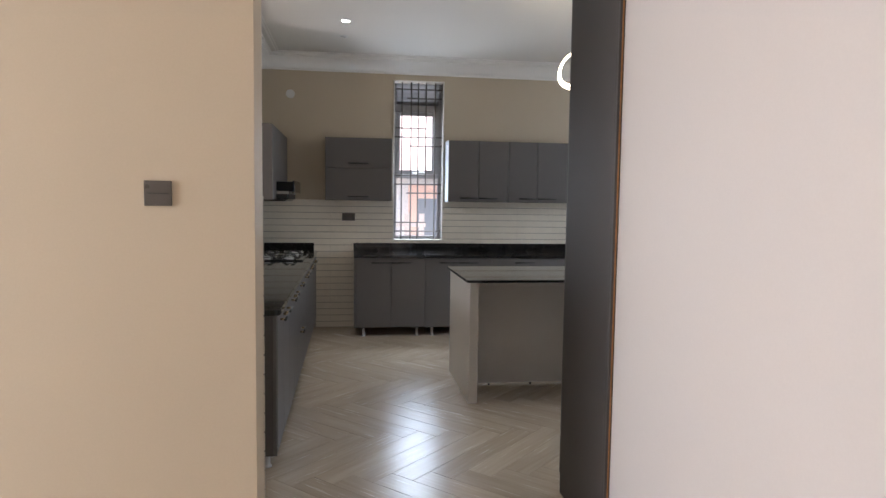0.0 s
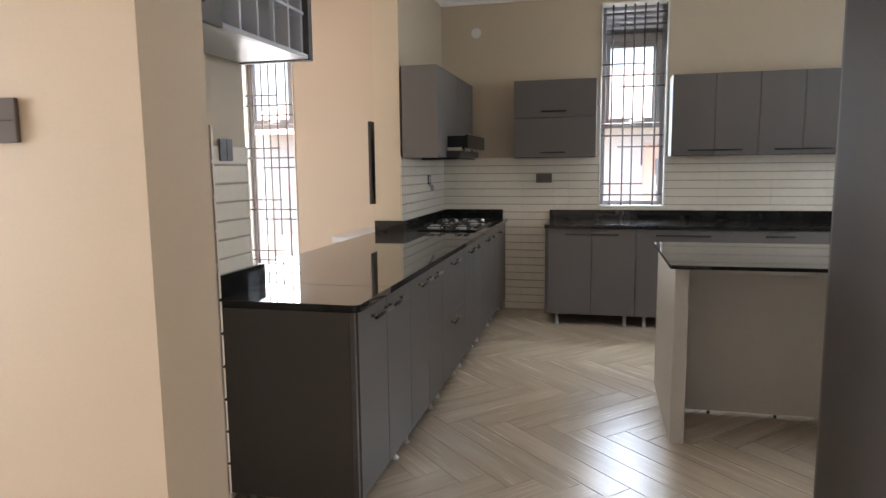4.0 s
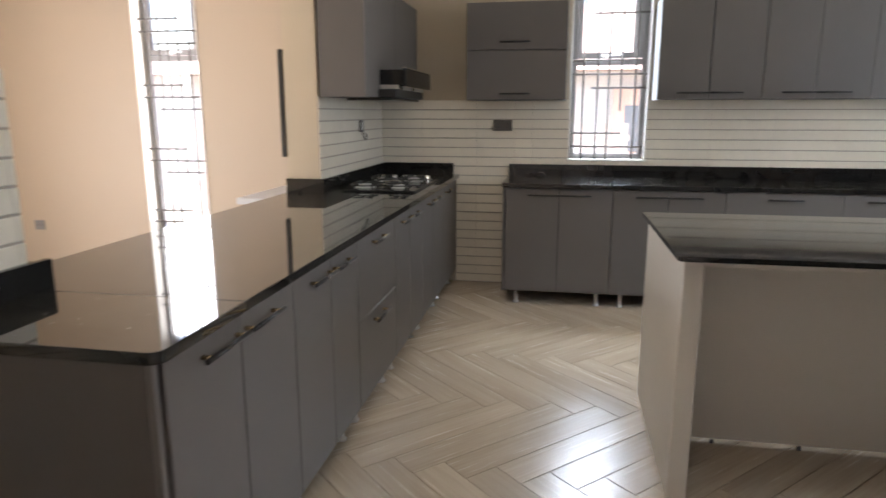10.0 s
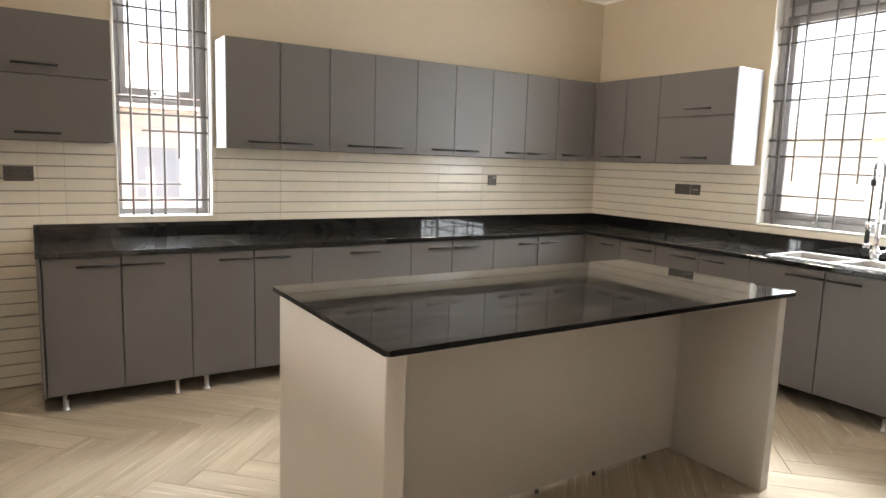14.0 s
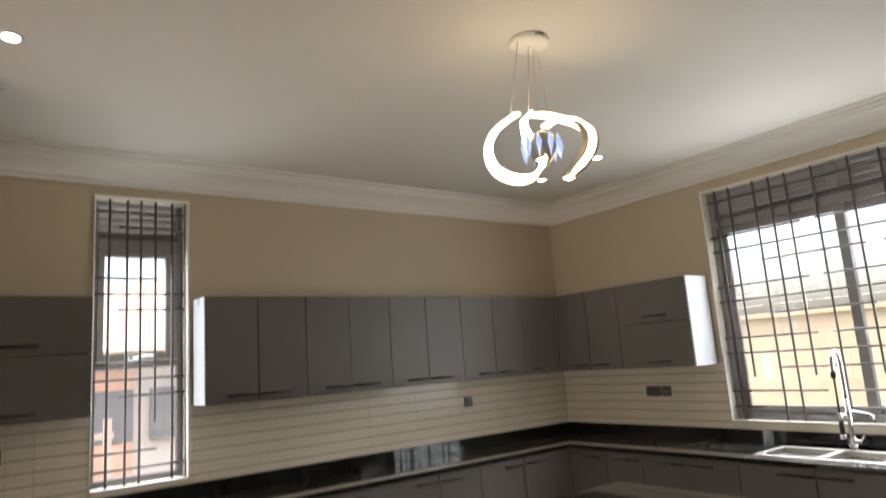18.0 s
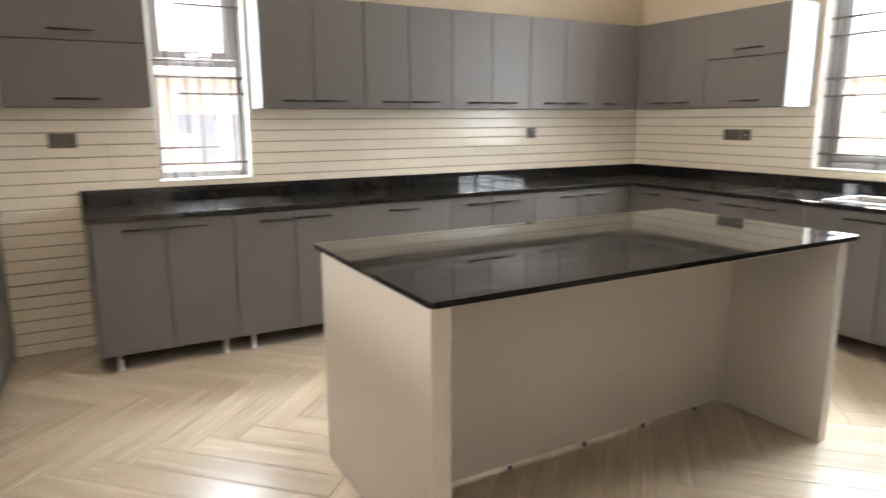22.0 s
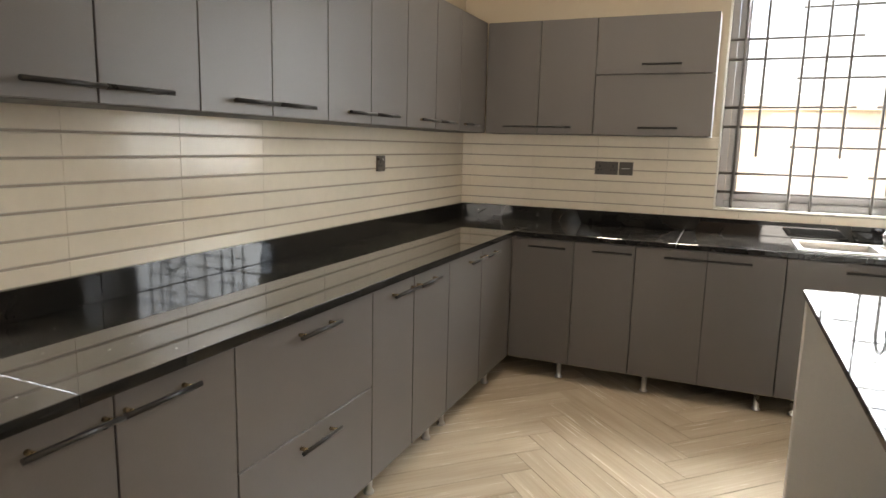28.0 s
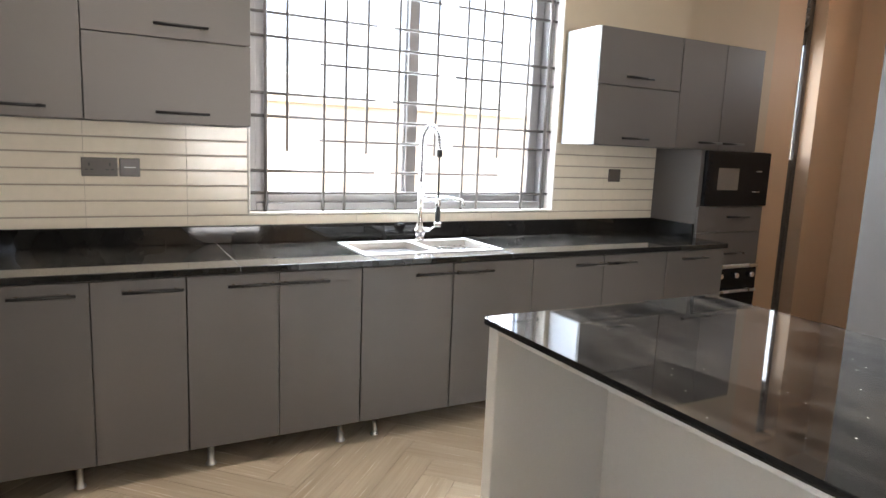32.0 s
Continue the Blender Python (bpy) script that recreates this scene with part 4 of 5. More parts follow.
for i in range(7):
    v = c + 0.04 + i * (d - c - 0.08) / 6
    rod(bm, (a + 0.02, v, zt - 0.03), (b - 0.02, v, zt - 0.03), 0.005, 8)
rod(bm, (a + 0.02, c + 0.03, zt - 0.038), (a + 0.02, d - 0.03, zt - 0.038), 0.006, 8)
rod(bm, (b - 0.02, c + 0.03, zt - 0.038), (b - 0.02, d - 0.03, zt - 0.038), 0.006, 8)
part("drainer_rack", bm, M_CHROME, t)
bm = bmesh.new()
lathe(bm, 4.54, 5.0, [(0.045, 0.741), (0.045, 0.744), (0.03, 0.746), (0.01, 0.744)], 20)
part("drain", bm, M_CHROME, t)

t = thing("kitchen_tap", (4.735, 4.74, zt), "tall chrome spring tap with pull-down spray head", "tap")
bx, by = 4.735, 4.745
bm = bmesh.new()
lathe(bm, bx, by, [(0.03, zt), (0.031, zt + 0.01), (0.024, zt + 0.016), (0.028, zt + 0.03), (0.034, zt + 0.045), (0.034, zt + 0.06), (0.022, zt + 0.075), (0.018, zt + 0.09), (0.014, zt + 0.12), (0.014, zt + 0.33)], 20)
part("column", bm, M_CHROME, t)
arc = [(bx - 0.085 * (1 - math.cos(a)), by - 0.02 * a / math.pi, zt + 0.33 + 0.22 + 0.085 * math.sin(a)) for a in [math.pi * k / 12 for k in range(13)]]
coil = [(bx, by, zt + 0.33), (bx, by, zt + 0.45), *arc, (bx - 0.172, by - 0.021, zt + 0.50)]
bm = bmesh.new()
tube(bm, coil, 0.009, 10)
part("hose", bm, M_BLACKM, t, "dark inner hose")
path = [Vector(p) for p in coil]
dense = []
for p, q in zip(path, path[1:]):
    n = max(2, int((q - p).length / 0.0025))
    dense += [p.lerp(q, i / n) for i in range(n)]
spring = []
for i, p in enumerate(dense):
    d = (dense[min(i + 1, len(dense) - 1)] - dense[max(i - 1, 0)]).normalized()
    s = d.cross(Vector((0, 1, 0))).normalized()
    r = s.cross(d)
    ang = i * 1.15
    spring.append(p + 0.0145 * (math.cos(ang) * s + math.sin(ang) * r))
bm = bmesh.new()
tube(bm, spring, 0.003, 5)
part("spring", bm, M_CHROME, t, "chrome coil spring")
bm = bmesh.new()
hx, hy = bx - 0.172, by - 0.021
rod(bm, (hx, hy, zt + 0.47), (hx - 0.004, hy, zt + 0.255), 0.0065, 10)
part("hanging_hose", bm, M_BLACKM, t)
bm = bmesh.new()
lathe(bm, hx - 0.004, hy, [(0.0135, zt + 0.125), (0.019, zt + 0.118), (0.021, zt + 0.10), (0.017, zt + 0.096)], 16)
part("spray_head", bm, M_CHROME, t)
bm = bmesh.new()
lathe(bm, hx - 0.004, hy, [(0.011, zt + 0.205), (0.0145, zt + 0.198), (0.0145, zt + 0.13), (0.0125, zt + 0.1255)], 16)
part("spray_grip", bm, M_HOLE, t, "black rubber spray grip")
bm = bmesh.new()
lathe(bm, hx - 0.004, hy, [(0.0085, zt + 0.255), (0.014, zt + 0.25), (0.015, zt + 0.215), (0.0115, zt + 0.2055)], 16)
part("collar", bm, M_CHROME, t)
bm = bmesh.new()
lathe(bm, hx, hy, [(0.010, zt + 0.515), (0.0165, zt + 0.51), (0.0165, zt + 0.475), (0.010, zt + 0.47)], 16)
part("ferrule", bm, M_HOLE, t, "black hose ferrule")
bm = bmesh.new()
rod(bm, (bx, by, zt + 0.24), (hx - 0.004, hy, zt + 0.235), 0.006, 10)
part("holder_arm", bm, M_CHROME, t)
bm = bmesh.new()
rod(bm, (bx, by - 0.02, zt + 0.06), (bx - 0.02, by - 0.055, zt + 0.06), 0.012, 12)
rod(bm, (bx - 0.02, by - 0.055, zt + 0.06), (bx - 0.05, by - 0.09, zt + 0.10), 0.005, 10)
part("lever", bm, M_CHROME, t)
bm = bmesh.new()
tube(bm, [(bx, by, zt + 0.25), (bx - 0.03, by - 0.05, zt + 0.25), (bx - 0.1, by - 0.14, zt + 0.245), (bx - 0.135, by - 0.19, zt + 0.238), (bx - 0.145, by - 0.2, zt + 0.205)], 0.009, 10)
part("swivel_spout", bm, M_CHROME, t)

# ---- gas hob ----
t = thing("gas_hob", (-0.46, 6.45, TOP), "black glass gas hob with steel burners and dark grates", "hob")
bm = bmesh.new()
soft_box(bm, -0.70, -0.225, 6.05, 6.83, TOP, TOP + 0.012, r=0.004)
part("glass_plate", bm, M_BGLASS, t)
for hx, hy, r in ((-0.59, 6.2, 0.045), (-0.36, 6.2, 0.035), (-0.46, 6.43, 0.06), (-0.59, 6.63, 0.04), (-0.36, 6.63, 0.045)):
    bm = bmesh.new()
    z = TOP + 0.012
    lathe(bm, hx, hy, [(r * 1.5, z), (r * 1.5, z + 0.004), (r * 1.2, z + 0.008), (r, z + 0.01), (r, z + 0.02), (r * 0.9, z + 0.024), (r * 0.4, z + 0.026), (0.004, z + 0.026)], 20)
    b = part("burner", bm, M_STEEL, t, "steel gas burner")
    bm = bmesh.new()
    for a in range(4):
        c, s = math.cos(a * math.pi / 2 + 0.785), math.sin(a * math.pi / 2 + 0.785)
        tube(bm, [(hx + c * r * 2, hy + s * r * 2, z), (hx + c * r * 2, hy + s * r * 2, z + 0.036), (hx + c * r * 0.5, hy + s * r * 0.5, z + 0.04)], 0.005, 6)
    ring = [(hx + 2 * r * math.cos(k * math.pi / 10), hy + 2 * r * math.sin(k * math.pi / 10), z + 0.02) for k in range(21)]
    tube(bm, ring, 0.004, 6)
    part("pan_support", bm, M_IRON, t, "dark cast-iron pan support")
for i in range(5):
    bm = bmesh.new()
    lathe(bm, -0.62 + i * 0.082, 6.775, [(0.02, TOP + 0.012), (0.02, TOP + 0.02), (0.017, TOP + 0.04), (0.012, TOP + 0.042)], 14)
    part("knob", bm, M_CHROME, t, "chrome control knob")

# ---- tall oven unit ----
t = thing("oven_tower", (4.69, 2.49, 0), "taupe appliance tower with black microwave, drawers and black oven", "appliance tower")
OX, OS, ON = 4.48, 2.165, 2.811
board("body", (OX + 0.02, 4.9, OS, ON, 0.08, 1.488), M_DOOR, t)
m = board("microwave", (OX - 0.012, OX + 0.0195, OS - 0.02, ON - 0.03, 1.115, 1.485), M_BGLASS, t, 0.004, "black built-in microwave front")
bm = bmesh.new()
soft_box(bm, OX - 0.014, OX - 0.0122, 2.464, 2.67, 1.224, 1.372, r=0.0008, seg=1)
part("window", bm, M_MWWIN, m, "grey reflecting microwave window")
for a, b, z, h in ((2.235, 2.29, 1.35, 0.01), (2.235, 2.31, 1.21, 0.007)):
    bm = bmesh.new()
    soft_box(bm, OX - 0.014, OX - 0.0122, a, b, z, z + h, r=0.0005, seg=1)
    part("control_mark", bm, M_STEEL, m, "small pale control mark")
TOWER = Run("y", 4.9, -1)
for a, b in ((0.935, 1.111), (0.702, 0.932)):
    d = board("drawer_front", (OX, OX + 0.019, OS, ON - 0.001, a, b), M_DOOR, t)
    handle(TOWER, 2.44, 4.9 - OX, 1.041 if a > 0.9 else 0.787, d)
o = board("oven", (OX - 0.01, OX + 0.019, OS, ON - 0.001, 0.13, 0.672), M_BGLASS, t, 0.004, "black built-in oven front")
board("oven_trim", (OX - 0.014, OX + 0.019, OS - 0.005, ON + 0.002, 0.675, 0.70), M_STEEL, t, 0.002, "pale steel oven trim")
bm = bmesh.new()
rod(bm, (OX - 0.045, OS + 0.05, 0.52), (OX - 0.045, ON - 0.06, 0.52), 0.011, 12)
rod(bm, (OX - 0.045, OS + 0.09, 0.52), (OX - 0.01, OS + 0.09, 0.52), 0.008, 10)
rod(bm, (OX - 0.045, ON - 0.1, 0.52), (OX - 0.01, ON - 0.1, 0.52), 0.008, 10)
part("oven_handle", bm, M_STEEL, o, "steel oven door handle")
for v in (2.232, 2.394, 2.553):
    bm = bmesh.new()
    rod(bm, (OX - 0.01, v, 0.626), (OX - 0.035, v, 0.626), 0.02, 16, r2=0.017)
    part("oven_knob", bm, M_CHROME, o, "chrome oven knob")
board("plinth", (OX + 0.03, 4.9, OS + 0.005, ON - 0.005, 0.0, 0.079), M_CARC, t)

# ---- tall units on the south wall ----
def tall_unit(x0, x1, depth, label, edge):
    t = thing("tall_cabinet", ((x0 + x1) / 2, 2.6, 0), label, "cabinet", "tall cabinets")
    y1 = 2.322 + depth
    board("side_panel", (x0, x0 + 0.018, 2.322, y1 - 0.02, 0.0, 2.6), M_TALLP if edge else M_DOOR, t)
    board("side_panel", (x1 - 0.018, x1, 2.322, y1 - 0.02, 0.0, 2.6), M_DOOR, t)
    board("body", (x0 + 0.0185, x1 - 0.0185, 2.33, y1 - 0.021, 0.09, 2.6), M_CARC, t)
    d = board("door", (x0 + 0.002, x1 - 0.002, y1 - 0.019, y1, 0.1, 2.598), M_DOOR, t)
    handle(SOUTH, x0 + 0.18, depth, 1.262, d, 0.2)
    if edge:
        board("raw_edge", (x0 + 0.0108, x0 + 0.018, 2.2985, 2.3215, 0.0, 2.6), M_EDGE, t, 0.001, "raw brown chipboard edge")
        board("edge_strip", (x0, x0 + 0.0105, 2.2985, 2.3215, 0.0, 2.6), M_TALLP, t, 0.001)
    return t


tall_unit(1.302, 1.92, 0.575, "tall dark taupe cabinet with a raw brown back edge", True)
tall_unit(2.88, 3.385, 0.575, "tall taupe-grey pantry cabinet with one door", False)
base_unit(SOUTH, 1.925, 2.875, 0.575, [(1.925, 2.4, Z0, Z1, 2.3, HZ), (2.4, 2.875, Z0, Z1, 2.5, HZ)], "taupe-grey laminate base cabinet between tall units", "tall cabinets")
t = thing("worktop", (2.4, 2.6, UND), "short polished black granite worktop between tall cabinets", "worktop")
stone(t, "slab", (1.922, 2.878, 2.3225, 2.92, UND, TOP))
stone(t, "upstand", (1.922, 2.878, 2.3225, 2.345, TOP + 0.0005, 0.994), 0.002)

# ---- dining side ----
t = thing("television", (-1.06, 6.75, 1.11), "thin black wall-mounted television seen edge-on", "television")
board("screen", (-1.142, -1.115, 6.154, 7.3, 1.11, 1.794), M_HOLE, t, 0.004)
board("wall_bracket", (-1.1145, -1.013, 6.5, 6.95, 1.3, 1.6), M_BLACKM, t)
t = thing("console", (-1.25, 6.76, 0), "white console with a dark open shelf", "console")
board("top", (-1.494, -1.013, 6.165, 7.36, 0.785, 0.828), M_WHITEB, t, 0.003)
board("inner_back", (-1.06, -1.014, 6.19, 7.35, 0.3, 0.784), M_HOLE, t)
board("front", (-1.47, -1.0605, 6.19, 6.21, 0.3, 0.784), M_BRIDGE, t, 0.002, "dark brown recessed front")
board("base", (-1.494, -1.013, 6.165, 7.36, 0.0, 0.299), M_WHITEB, t, 0.003)


# ---- sockets, switches and small fixtures ----
def curl(points, n=40):
    """A smooth curve through a few points."""
    ps = [Vector(p) for p in points]
    ps = [2 * ps[0] - ps[1]] + ps + [2 * ps[-1] - ps[-2]]
    got = []
    seg = len(ps) - 3
    for k in range(n + 1):
        f = min(k / n * seg, seg - 1e-6)
        i, u = int(f), f - int(f)
        a, b, c, d = ps[i:i + 4]
        got.append(0.5 * (2 * b + (c - a) * u + (2 * a - 5 * b + 4 * c - d) * u * u + (3 * b - a - 3 * c + d) * u ** 3))
    return got


def plate(run, u, z, w, h, d, name, label, holes, mat_plate=None):
    """A socket or switch plate. holes: (du, dz, w, h) marks on it."""
    t = thing(name, run.pt(u, d, z - h / 2), label, name.replace("_", " "))
    bm = bmesh.new()
    soft_box(bm, *run.ext(u - w / 2, u + w / 2, d, d + 0.010, z - h / 2, z + h / 2), r=0.002, seg=2)
    p = part("plate", bm, mat_plate or M_SOCKET, t)
    for du, dz, a, b, mat in holes:
        bm = bmesh.new()
        soft_box(bm, *run.ext(u + du - a / 2, u + du + a / 2, d + 0.0095, d + 0.0115, z + dz - b / 2, z + dz + b / 2), r=0.0006, seg=1)
        part("rocker" if mat is M_STEEL or mat is M_SOCKET else "pin_hole", bm, mat, t)
    return t


def socket_holes(du, s=1):
    return [(du, 0.012, 0.006, 0.014, M_HOLE), (du - 0.011, -0.012, 0.012, 0.005, M_HOLE), (du + 0.011, -0.012, 0.012, 0.005, M_HOLE)]


double = socket_holes(-0.043) + socket_holes(0.043) + [(-0.012, 0.026, 0.012, 0.012, M_SOCKET), (0.012, 0.026, 0.012, 0.012, M_SOCKET)]
plate(NORTH, 0.205, 1.297, 0.15, 0.086, 0.0, "wall_socket", "bronze-grey double wall socket on cream tiles", double)
plate(NORTH, 3.665, 1.297, 0.088, 0.086, 0.0, "wall_socket", "bronze-grey single wall socket on cream tiles", socket_holes(-0.01) + [(0.02, 0.022, 0.012, 0.012, M_STEEL)])
plate(EAST, 6.335, 1.28, 0.15, 0.086, 0.0, "wall_socket", "bronze-grey double wall socket on cream tiles", double)
plate(EAST, 6.208, 1.28, 0.088, 0.086, 0.0, "light_switch", "bronze-grey switch plate on cream tiles", [(0.0, 0.0, 0.05, 0.004, M_STEEL)])
plate(EAST, 3.19, 1.29, 0.10, 0.086, 0.0, "wall_socket", "bronze-grey wall socket on cream tiles", [])
plate(WEST, 3.095, 0.425, 0.155, 0.088, 0.0, "wall_socket", "bronze-grey double wall socket on cream tiles", double)
plate(WEST, 3.455, 1.492, 0.09, 0.09, 0.0, "light_switch", "bronze-grey two-gang light switch above the tiles", [(0.0, 0.0, 0.002, 0.08, M_HOLE)])
plate(WEST, 6.78, 1.30, 0.09, 0.088, 0.0, "wall_socket", "bronze-grey cooker socket on cream tiles", [(-0.02, 0, 0.02, 0.05, M_STEEL), (0.025, 0, 0.02, 0.05, M_STEEL)])
t = thing("power_cable", (-0.77, 6.78, 1.2), "short grey cable looped below the cooker socket", "cable")
bm = bmesh.new()
tube(bm, curl([(-0.779, 6.76, 1.27), (-0.765, 6.75, 1.235), (-0.76, 6.79, 1.20), (-0.765, 6.84, 1.225), (-0.779, 6.845, 1.25)], 14), 0.004, 6)
part("flex", bm, M_SOCKET, t)
HALLW = Run("x", 2.09, -1)
plate(HALLW, -0.428, 1.512, 0.09, 0.086, 0.0, "light_switch", "bronze-grey light switch on the hall wall", [(0.0, 0.0, 0.07, 0.002, M_HOLE)])
DINN = Run("x", 7.37, -1)
plate(DINN, -4.15, 0.36, 0.1, 0.09, 0.0, "wall_socket", "pale grey wall socket low on the dining wall", [(0.0, 0.0, 0.09, 0.003, M_HOLE)], M_ALU)
bm = bmesh.new()
rod(bm, (-0.455, 7.382, 2.689), (-0.455, 7.372, 2.689), 0.05, 24, r2=0.046)
solid("smoke_detector", bm, M_WHITEP, (-0.455, 7.38, 2.689), "small round white smoke detector high on the wall", "smoke detector")


def spot(x, y, lit=True):
    t = thing("downlight", (x, y, CEIL), "small round recessed ceiling spot with a pale ring", "downlight", "ceiling spots")
    bm = bmesh.new()
    lathe(bm, x, y, [(0.046, CEIL - 0.001), (0.045, CEIL - 0.006), (0.035, CEIL - 0.007), (0.033, CEIL - 0.003)], 24)
    part("ring", bm, M_WHITEP, t)
    bm = bmesh.new()
    lathe(bm, x, y, [(0.034, CEIL - 0.0075), (0.02, CEIL - 0.0095), (0.004, CEIL - 0.010)], 20)
    part("lens", bm, M_SPOT if lit else M_STEEL, t)
    if lit:
        lamp = bpy.data.lights.new("spot_light", "SPOT")
        lamp.energy, lamp.spot_size, lamp.spot_blend, lamp.shadow_soft_size = 5.0, radians(100), 1.0, 0.12
        lamp.color = (1.0, 0.92, 0.80)
        ob = new("spot_light", lamp)
        ob.location = (x, y, CEIL - 0.03)


spot(0.18, 5.82)
spot(0.155, 6.39, False)
spot(3.97, 6.52)
spot(3.94, 5.89)

# ---- pendant lamp over the island ----
LX, LY = 2.163, 4.785
t = thing("pendant_lamp", (LX, LY, CEIL), "lit pendant lamp of curled white LED ribbons with pale blue crystals", "pendant lamp")
bm = bmesh.new()
lathe(bm, LX, LY, [(0.094, CEIL - 0.001), (0.094, CEIL - 0.018), (0.088, CEIL - 0.024), (0.02, CEIL - 0.025)], 32)
part("ceiling_rose", bm, M_CORNICE, t)
for k in range(5):
    a = radians(246 + 6 * k)
    bm = bmesh.new()
    x, y = LX + 0.094 * math.cos(a), LY + 0.094 * math.sin(a)
    soft_box(bm, x - 0.0022, x + 0.0022, y - 0.0022, y + 0.0022, CEIL - 0.018, CEIL - 0.004, r=0.0006, seg=1)
    part("vent_slot", bm, M_HOLE, t)


def ribbon(pts, w, name, side, inside=False):
    """A curled flat LED strip: a glowing outer face on a cream metal back."""
    bm = bmesh.new()
    pts = [Vector(p) for p in pts]
    c = Vector((LX, LY, 2.57))
    rows = []
    for i, p in enumerate(pts):
        d = (pts[min(i + 1, len(pts) - 1)] - pts[max(i - 1, 0)]).normalized()
        o = (p - c)
        o = (o - o.dot(d) * d).normalized()
        s = d.cross(o).normalized()
        h, k = w / 2, 0.014
        rows.append([bm.verts.new(p + s * a + o * b) for a, b in ((-h, 0), (h, 0), (h, -k), (-h, -k))])
    for a, b in zip(rows, rows[1:]):
        for k in range(4):
            f = bm.faces.new((a[k], a[(k + 1) % 4], b[(k + 1) % 4], b[k]))
            f.smooth, f.material_index = k in (0, 2), (0 if k == 2 else 1) if inside else (1 if k == 2 else 0)
    bm.faces.new(rows[0])
    bm.faces.new(rows[-1][::-1])
    part(name, bm, [M_LED, M_LAMPB], t, side)


def lp(x, z, y):
    return (x, LY + y, z)


ribbon(curl([lp(2.016, 2.729, -0.02), lp(1.916, 2.647, 0.02), lp(1.868, 2.549, 0.03), lp(1.875, 2.449, 0.0), lp(1.953, 2.402, -0.04), lp(2.063, 2.423, -0.05), lp(2.14, 2.51, -0.03), lp(2.132, 2.582, 0.0), lp(2.108, 2.664, 0.03), lp(2.112, 2.729, 0.04), lp(2.16, 2.777, 0.05)]), 0.052, "led_ribbon", "glowing white LED ribbon")
ribbon(curl([lp(2.165, 2.779, 0.05), lp(2.25, 2.80, 0.06), lp(2.336, 2.804, 0.06), lp(2.491, 2.785, 0.04), lp(2.55, 2.729, 0.0), lp(2.519, 2.631, -0.03), lp(2.431, 2.53, -0.04), lp(2.325, 2.452, -0.03)]), 0.052, "led_ribbon", "LED ribbon with cream outer face", True)
ribbon(curl([lp(2.164, 2.684, -0.04), lp(2.25, 2.736, -0.06), lp(2.372, 2.744, -0.06), lp(2.443, 2.697, -0.05), lp(2.449, 2.618, -0.03), lp(2.401, 2.537, 0.0), lp(2.33, 2.464, 0.0)]), 0.044, "led_ribbon", "glowing white LED ribbon")
for top, x, z, c in ((2.085, 1.99, 2.725, -0.01), (2.17, 2.166, 2.782, 0.05), (2.205, 2.23, 2.80, 0.06), (2.23, 2.32, 2.806, 0.07)):
    bm = bmesh.new()
    rod(bm, (top, LY + c * 0.3, CEIL - 0.024), (x, LY + c, z), 0.0018, 6)
    part("cable", bm, M_CABLE, t)
bm = bmesh.new()
lathe(bm, 2.18, LY, [(0.012, 2.50), (0.05, 2.54), (0.066, 2.60), (0.055, 2.65), (0.02, 2.67)], 18)
part("inner_bulb", bm, M_LAMPB, t)
for k in range(10):
    a = k * 0.628
    bm = bmesh.new()
    x, y = 2.175 + 0.085 * math.cos(a), LY + 0.085 * math.sin(a)
    rod(bm, (x, y, 2.64), (x + 0.005, y, 2.60), 0.004, 6, r2=0.014)
    rod(bm, (x + 0.005, y, 2.60), (x, y, 2.53), 0.014, 6, r2=0.001)
    part("crystal_drop", bm, M_BLUE, t)

# ---- outside ----
bm = bmesh.new()
box(bm, -300, 300, -300, 300, -0.4, -0.2)
structure("ground", bm, M_YARD, "pale paved yard reaching the horizon")
t = thing("boundary_wall", (11, 6, -0.2), "beige plastered boundary wall with a wire fence on top", "boundary wall")
bm = bmesh.new()
box(bm, 10.6, 10.85, -12, 22, -0.2, 1.98)
part("wall", bm, M_FENCEW, t)
bm = bmesh.new()
box(bm, 10.54, 10.91, -12, 22, 1.98, 2.06)
part("coping", bm, M_FENCEW, t)
for y in range(-11, 22, 3):
    bm = bmesh.new()
    rod(bm, (10.72, y + 0.6, 2.06), (10.72, y + 0.6, 3.0), 0.03, 8)
    part("fence_post", bm, M_NEIGH, t)
for k in range(5):
    bm = bmesh.new()
    rod(bm, (10.72, -12, 2.2 + 0.18 * k), (10.72, 22, 2.2 + 0.18 * k), 0.006, 5)
    part("wire", bm, M_STEEL, t)
t = thing("neighbour_house", (3, 18, -0.2), "pale plastered neighbouring house with terracotta roof", "house")
bm = bmesh.new()
box(bm, -9, 13, 16.4, 22, -0.2, 2.25)
part("wall", bm, M_NEIGH, t)
bm = bmesh.new()
v = [bm.verts.new(p) for p in ((-9.6, 15.8, 2.25), (13.6, 15.8, 2.25), (13.6, 22.6, 2.25), (-9.6, 22.6, 2.25), (-6, 19.2, 4.0), (10, 19.2, 4.0))]
for q in ((0, 1, 5, 4), (1, 2, 5), (2, 3, 4, 5), (3, 0, 4), (3, 2, 1, 0)):
    bm.faces.new([v[i] for i in q])
part("roof", bm, M_ROOF, t)
bm = bmesh.new()
box(bm, 1.7, 2.7, 16.3, 16.38, -0.2, 1.9)
part("painted_panel", bm, M_PINK, t)
